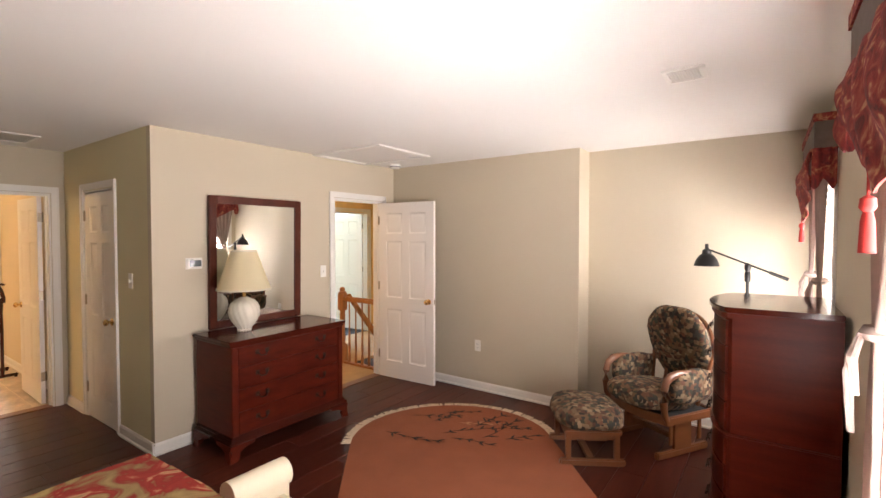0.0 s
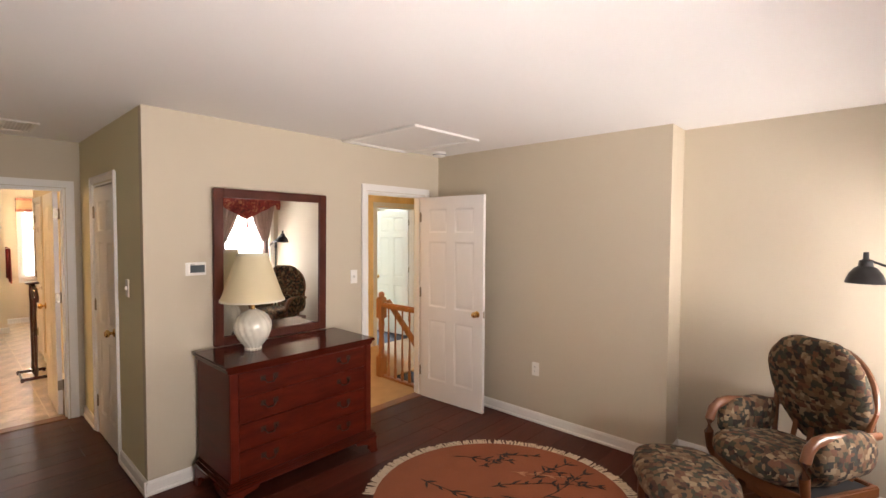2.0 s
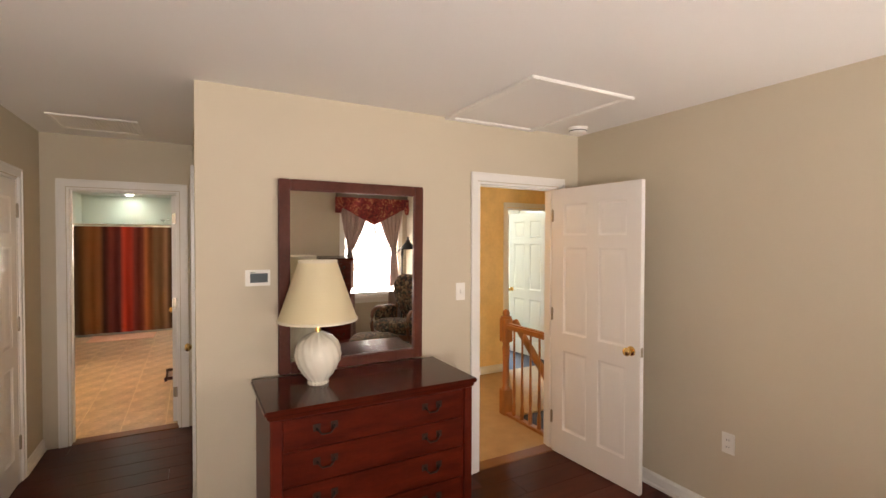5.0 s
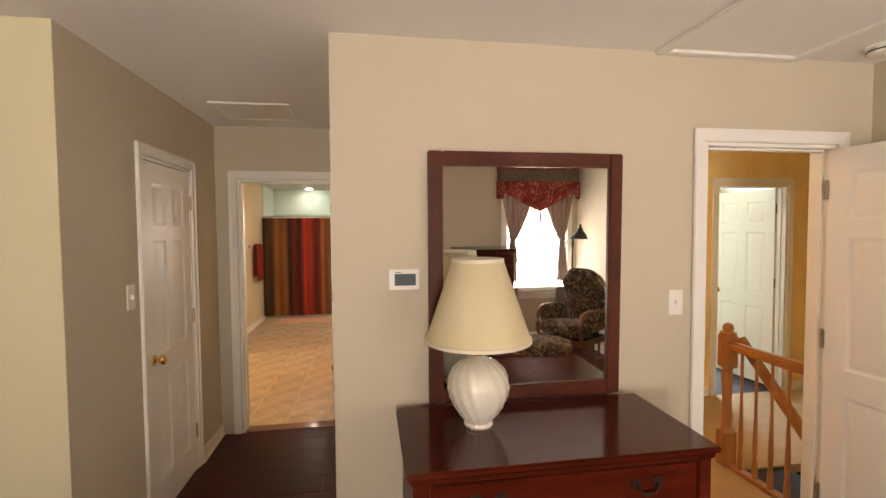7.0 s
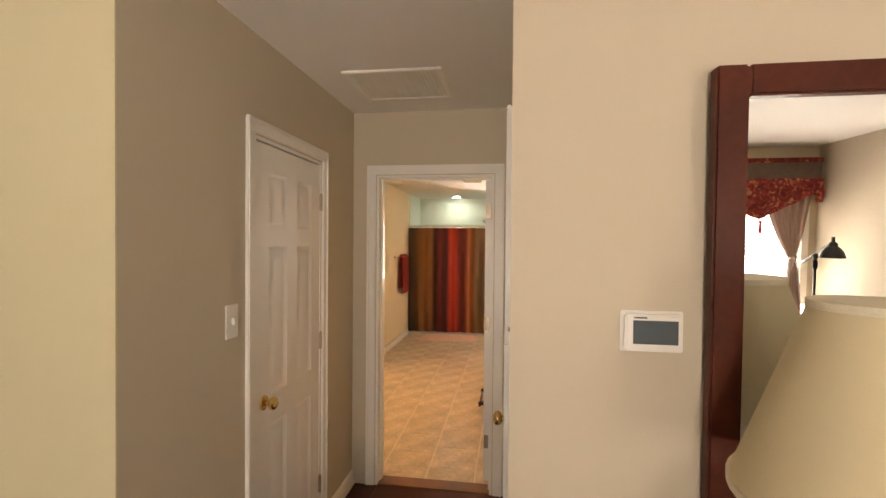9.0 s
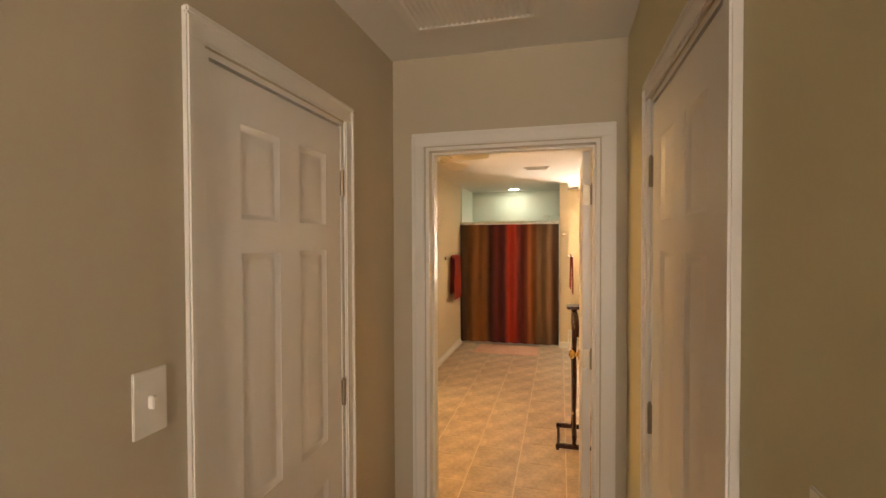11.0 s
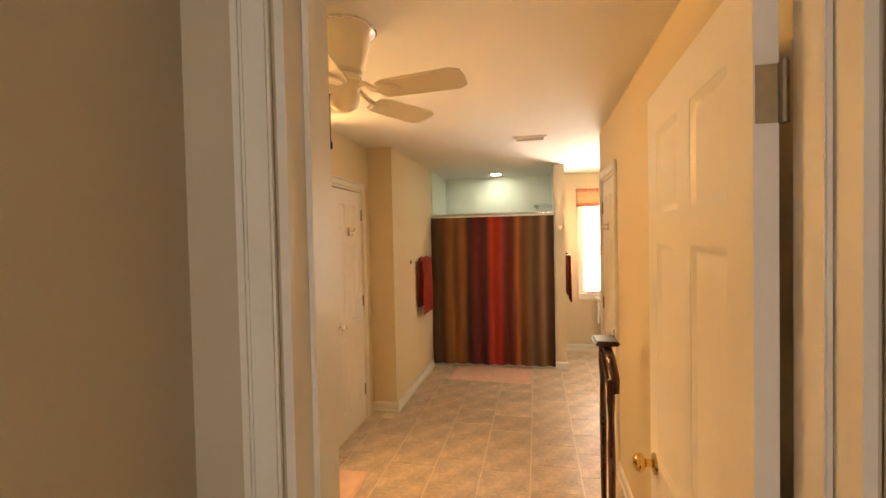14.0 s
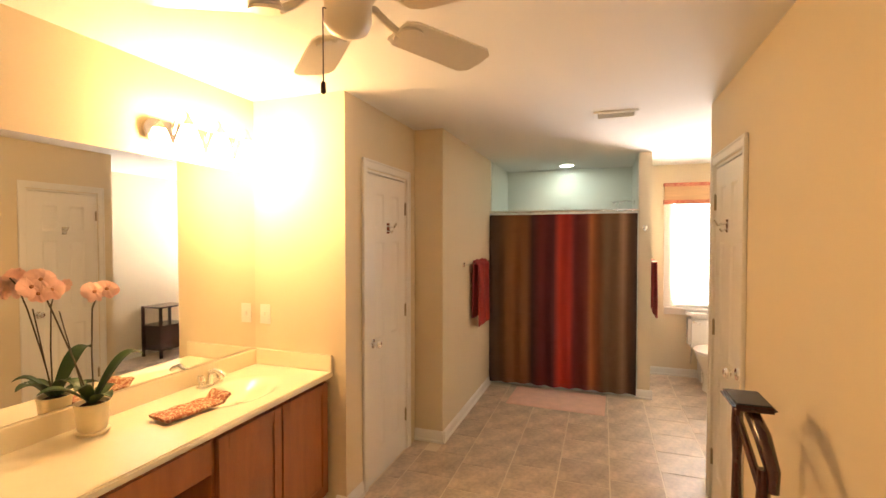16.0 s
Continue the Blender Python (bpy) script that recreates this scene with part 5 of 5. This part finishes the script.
shower_curtain()
sh = thing("shower_fixture", pose(-10.72, 1.446, 1.98), "chrome shower arm and head on the shower wall", "shower head")
part("arm", tube([(0, 0, 0), (0, -0.09, 0.02), (0, -0.16, 0.0)], 0.009, 10), CHROME, sh, smooth=True)
part("head", moved(lathe([(0.012, 0.03), (0.02, 0.02), (0.045, -0.01), (0.045, -0.02), (0, -0.02)], 20), pose(0, -0.19, -0.01, -45, 0, 0)), CHROME, sh, smooth=True)
part("flange", moved(lathe([(0.03, 0), (0.028, 0.006), (0.012, 0.01)], 20), pose(0, 0.0, 0, 90, 0, 0)), CHROME, sh, smooth=True)
can = thing("recessed_light", pose(-10.90, 0.72, 2.44), "round recessed shower ceiling light, lit", "ceiling light")
part("trim_ring", lathe([(0.065, -0.002), (0.085, -0.008), (0.088, -0.001)], 28), PLASTIC, can, smooth=True)
part("lens", lathe([(0.0, -0.012), (0.05, -0.008), (0.066, -0.002)], 28), CAN, can, "glowing lens", smooth=True)


def towel_bar(x0, x1, y, z, n, label):
    top = thing("towel_bar", Matrix(), label, "towel bar", "towel bars")
    part("bar", tube([(x0, y + n * 0.06, z), (x1, y + n * 0.06, z)], 0.008, 10), CHROME, top, smooth=True)
    for x in (x0, x1):
        part("bracket", joined(tube([(x, y + n * 0.001, z), (x, y + n * 0.06, z)], 0.009, 10), moved(lathe([(0.024, 0), (0.02, 0.01), (0.009, 0.014)], 16), pose(x, y, z, -90 * n, 0, 0))), CHROME, top, smooth=True)
    tw = thing("hand_towel", Matrix(), "deep red terry towel folded over the bar", "towel", "red towels")
    mid = (x0 + x1) / 2 - 0.06
    def fn(u, v):
        s = v * 2 - 1
        z_ = z + 0.014 - abs(s) ** 1.2 * (0.60 if s > 0 else 0.52)
        off = 0.012 + 0.01 * abs(s) + 0.006 * math.sin(u * 14)
        return Vector((mid + (u - 0.5) * 0.44 + 0.005 * math.sin(v * 9), y + n * (0.06 + (off if s > 0 else -off)), z_))
    part("cloth", sheet(fn, 20, 26, 0.008), TOWEL, tw, smooth=True)


towel_bar(-9.98, -9.28, -0.043, 1.36, 1, "chrome towel bar beside the shower")
towel_bar(-10.95, -10.42, 1.575, 1.36, 1, "chrome towel bar on the shower stub wall")
hk = thing("robe_hook", pose(-10.30, 1.515, 1.70), "chrome robe hook on the end of the stub wall", "hook")
part("rosette", moved(lathe([(0.028, 0), (0.025, 0.008), (0.01, 0.012)], 18), pose(0, 0, 0, 0, 90, 0)), CHROME, hk, smooth=True)
part("hook", joined(tube([(0.005, 0, 0), (0.04, 0, -0.005), (0.055, 0, 0.02)], 0.007, 8), tube([(0.005, 0, -0.01), (0.035, 0, -0.04), (0.05, 0, -0.03)], 0.006, 8)), CHROME, hk, smooth=True)

def bath_mat(m, sx, sy, label):
    top = thing("bath_mat", m, label, "bath mat", "bath mats")
    def pile(u, v):
        edge = 0.008 if min(u, v, 1 - u, 1 - v) < 0.02 else 0
        return Vector(((u - 0.5) * sx, (v - 0.5) * sy, 0.013 + 0.003 * math.sin(u * 70) * math.sin(v * 110) - edge))
    part("mat_surface", joined(sheet(pile, 40, 60), boxes((-sx / 2, -sy / 2, 0.001, sx / 2, sy / 2, 0.006))), MAT, top, smooth=True)


bath_mat(pose(-9.98, 0.71, 0.0, 0, 0, -2), 0.54, 0.90, "pink rectangular bath mat before the shower")
bath_mat(pose(-7.24, -0.12, 0.0, 0, 0, 3), 0.76, 0.46, "pink bath mat on the tiles before the vanity")


def toilet():
    top = thing("toilet", pose(-11.25, 2.24, 0), "white porcelain two-piece toilet under the window", "toilet")
    part("tank", boxes((0.02, -0.21, 0.38, 0.20, 0.21, 0.73), bevel=0.03), PORCELAIN, top, smooth=True)
    part("tank_lid", boxes((0.01, -0.225, 0.73, 0.215, 0.225, 0.765), bevel=0.012), PORCELAIN, top, smooth=True)
    part("flush_lever", joined(boxes((0.2, -0.17, 0.66, 0.215, -0.15, 0.68)), tube([(0.215, -0.16, 0.67), (0.22, -0.09, 0.66)], 0.006, 8)), CHROME, top)
    def oval(k, z, s0=0.46):
        return [(0.44 + 0.26 * k * math.cos(a), 0.19 * k * math.sin(a), z) for a in [2 * math.pi * i / 28 for i in range(28)]]
    b = bmesh.new()
    rings = [[b.verts.new(p) for p in oval(k, z)] for k, z in ((0.62, 0.0), (0.55, 0.08), (0.58, 0.18), (0.85, 0.30), (1.0, 0.39))]
    for r0, r1 in zip(rings, rings[1:]):
        for i in range(28):
            b.faces.new((r0[i], r0[(i + 1) % 28], r1[(i + 1) % 28], r1[i]))
    b.faces.new(rings[-1])
    part("bowl", joined(b, boxes((0.06, -0.10, 0.0, 0.36, 0.10, 0.38), bevel=0.03)), PORCELAIN, top, smooth=True)
    part("seat_lid", prism([(p[0], p[1]) for p in oval(1.03, 0)], 0.392, 0.425, bevel=0.008), PORCELAIN, top, smooth=True)
    part("supply_line", tube([(0.01, -0.16, 0.16), (0.05, -0.16, 0.17), (0.07, -0.16, 0.28), (0.08, -0.15, 0.385)], 0.006, 8), CHROME, top, smooth=True)


toilet()
bv = thing("window_valance", Matrix(), "short straw-coloured valance with red bands over the bathroom window", "valance")
part("panel", boxes((-11.235, 1.79, 2.0, -11.19, 2.69, 2.22), bevel=0.004), BATH_VAL2, bv)
part("band", boxes((-11.19, 1.785, 2.185, -11.184, 2.695, 2.225), (-11.235, 1.782, 2.185, -11.19, 1.789, 2.225)), BATH_VAL, bv, "red patterned band")
part("band", boxes((-11.19, 1.785, 1.985, -11.184, 2.695, 2.03), (-11.235, 1.782, 1.985, -11.19, 1.789, 2.03)), BATH_VAL, bv, "red patterned band")


def valet():
    top = thing("valet_stand", pose(-7.08, 1.575, 0), "dark wooden clothes valet stand with a tray", "valet stand")
    for x in (0.20, -0.20):
        part("foot", boxes((x - 0.018, -0.14, 0.012, x + 0.018, 0.12, 0.045), bevel=0.008), DARKWOOD, top)
        for y in (-0.125, 0.10):
            part("pad", boxes((x - 0.015, y - 0.012, 0, x + 0.015, y + 0.012, 0.013)), DARKWOOD, top)
    for x, h in ((0.14, 0.92), (-0.14, 1.04)):
        part("post", moved(lathe([(0.016, 0.04), (0.02, 0.08), (0.015, 0.16), (0.018, h * 0.6), (0.014, h * 0.8), (0.02, h * 0.9), (0.016, h)], 12), pose(x, 0, 0)), DARKWOOD, top, smooth=True)
    part("stretcher", boxes((-0.20, -0.015, 0.012, 0.20, 0.015, 0.040), bevel=0.005), DARKWOOD, top)
    part("side_stretcher", boxes((-0.18, -0.13, 0.015, 0.18, -0.11, 0.035), bevel=0.004), DARKWOOD, top)
    part("hanger_arm", tube([(-0.10, 0, 1.06), (0.0, 0, 1.05), (0.09, 0.01, 1.0), (0.15, 0.02, 0.92), (0.155, 0.02, 0.86)], [0.016, 0.022, 0.024, 0.02, 0.016], 12), DARKWOOD, top, smooth=True)
    part("crossbar", tube([(-0.14, 0, 0.98), (0.14, 0, 0.84)], 0.013, 10), DARKWOOD, top, smooth=True)
    part("tray", boxes((-0.12, -0.06, 1.055, 0.06, 0.06, 1.075), bevel=0.008), DARKWOOD, top)
    part("tray_liner", boxes((-0.105, -0.047, 1.074, 0.045, 0.047, 1.078)), BLACK, top)


valet()

et = thing("etagere", pose(-10.05, 2.72, 0), "low black shelf stand with a glass top in the alcove", "shelf")
for x in (-0.2, 0.2):
    for y in (-0.16, 0.16):
        part("leg", boxes((x - 0.015, y - 0.015, 0, x + 0.015, y + 0.015, 0.68)), DARKWOOD, et)
part("cupboard", boxes((-0.195, -0.165, 0.12, 0.195, 0.165, 0.40), bevel=0.004), DARKWOOD, et)
for z in (0.10, 0.41, 0.66):
    part("shelf", boxes((-0.215, -0.175, z, 0.215, 0.175, z + 0.02), bevel=0.003), DARKWOOD, et)


def ceiling_fan():
    top = thing("ceiling_fan", pose(-6.42, 0.50, 2.44), "white five-blade hugger ceiling fan with a pull chain", "ceiling fan")
    part("canopy", lathe([(0.13, 0.0), (0.132, -0.012), (0.11, -0.03), (0.085, -0.14), (0.075, -0.17), (0.05, -0.18)], 36), FANWHITE, top, smooth=True)
    part("canopy_band", lathe([(0.131, -0.001), (0.135, -0.004), (0.135, -0.012), (0.131, -0.014)], 36), CHROME, top)
    part("motor_hub", lathe([(0.05, -0.18), (0.07, -0.19), (0.075, -0.215), (0.06, -0.24), (0.062, -0.285), (0.05, -0.31), (0.02, -0.325), (0, -0.327)], 30), FANWHITE, top, smooth=True)
    for i in range(5):
        a = 153 + 72 * i
        blade = [(0.16, -0.045), (0.19, -0.06), (0.24, -0.062), (0.468, -0.070), (0.500, -0.05), (0.505, 0.0), (0.500, 0.05), (0.468, 0.070), (0.24, 0.062), (0.19, 0.06), (0.16, 0.045)]
        m = pose(0, 0, -0.258, 0, 0, a) @ pose(0, 0, 0, -12, 0, 0)
        b = part("blade", moved(prism(blade, -0.003, 0.003), m), FANWHITE, top, "white painted fan blade")
        iron = joined(tube([(0.05, 0, 0.03), (0.09, 0.0, 0.035), (0.13, 0, 0.01), (0.17, 0, -0.008)], 0.011, 8), moved(lathe([(0.03, -0.004), (0.045, -0.004), (0.045, 0.004), (0.03, 0.004), (0.03, -0.004)], 18), pose(0.20, 0, -0.009)))
        part("blade_iron", moved(iron, m), FANWHITE, b, smooth=True)
    part("pull_chain", joined(tube([(0.05, -0.03, -0.27), (0.06, -0.035, -0.27), (0.06, -0.035, -0.45)], 0.0018, 6), moved(lathe([(0.0, 0.0), (0.006, -0.005), (0.007, -0.03), (0, -0.035)], 10), pose(0.06, -0.035, -0.45))), OLDBRASS, top)


ceiling_fan()


# ---- floor pieces ----
def shared(name, bm, material):
    me = bpy.data.meshes.new(name)
    bm.to_mesh(me)
    me.materials.append(material)
    return me


def tiles():
    s, g = 0.33, 0.006
    full = shared("tile", boxes((g / 2, g / 2, -0.012, s - g / 2, s - g / 2, 0.0), bevel=0.0015), TILE)
    halves = {}
    x_lo, x_hi, y_lo, y_hi = -11.23, -5.43, -0.92, 2.95
    def inside(x, y):
        if x < -8.715 and y < -0.043 - 0.02:
            return False
        if x < -7.68 and y < -0.275 - 0.02:
            return False
        if x > -8.68 and y > 1.765:
            return False
        return not (x < -10.33 and -0.1 < y < 1.5)
    r = 0
    y = 0.19 - 4 * s
    while y < y_hi:
        x = x_hi - s * (0.5 if r % 2 else 0.15)
        x += s
        while x > x_lo - s:
            a, b = max(x, x_lo), min(x + s, x_hi)
            c, d = max(y, y_lo), min(y + s, y_hi)
            cx, cy = (a + b) / 2, (c + d) / 2
            # trim against the walls
            if cx > -8.68 and c < 1.765 < d:
                d = 1.765
            if -8.715 < cx < -7.68 and c < -0.275 < d:
                c = -0.275
            if cx < -8.715 and c < -0.043 < d:
                c = -0.043
            if b - a > 0.03 and d - c > 0.03 and inside(cx, (c + d) / 2):
                key = (round(b - a, 3), round(d - c, 3))
                if key not in halves:
                    halves[key] = full if key == (s, s) else shared("tile", boxes((g / 2, g / 2, -0.012, b - a - g / 2, d - c - g / 2, 0.0), bevel=0.0015), TILE)
                o = new("tile", halves[key])
                o.parent = bath_floor
                o.location = (a, c, 0)
            x -= s
        y += s
        r += 1


def planks():
    w, ln, g = 0.19, 1.25, 0.0014
    cache = {}
    rnd = random.Random(7)
    zones = [(-3.45, 0.55, -1.2, 4.68), (-5.31, -3.45, 0.71, 1.74)]
    for x0, x1, y0, y1 in zones:
        x = x0
        while x < x1 - 0.01:
            xb = min(x + w, x1)
            y = y0 - rnd.random() * ln
            while y < y1:
                a, b = max(y, y0), min(y + ln, y1)
                if b - a > 0.02:
                    key = (round(xb - x, 3), round(b - a, 3))
                    if key not in cache:
                        cache[key] = shared("plank", boxes((g, g, -0.012, xb - x - g, b - a - g, 0.0)), PLANK)
                    o = new("plank", cache[key])
                    o.parent = floor
                    o.location = (x, a, 0)
                y += ln
            x = xb


tiles()
planks()
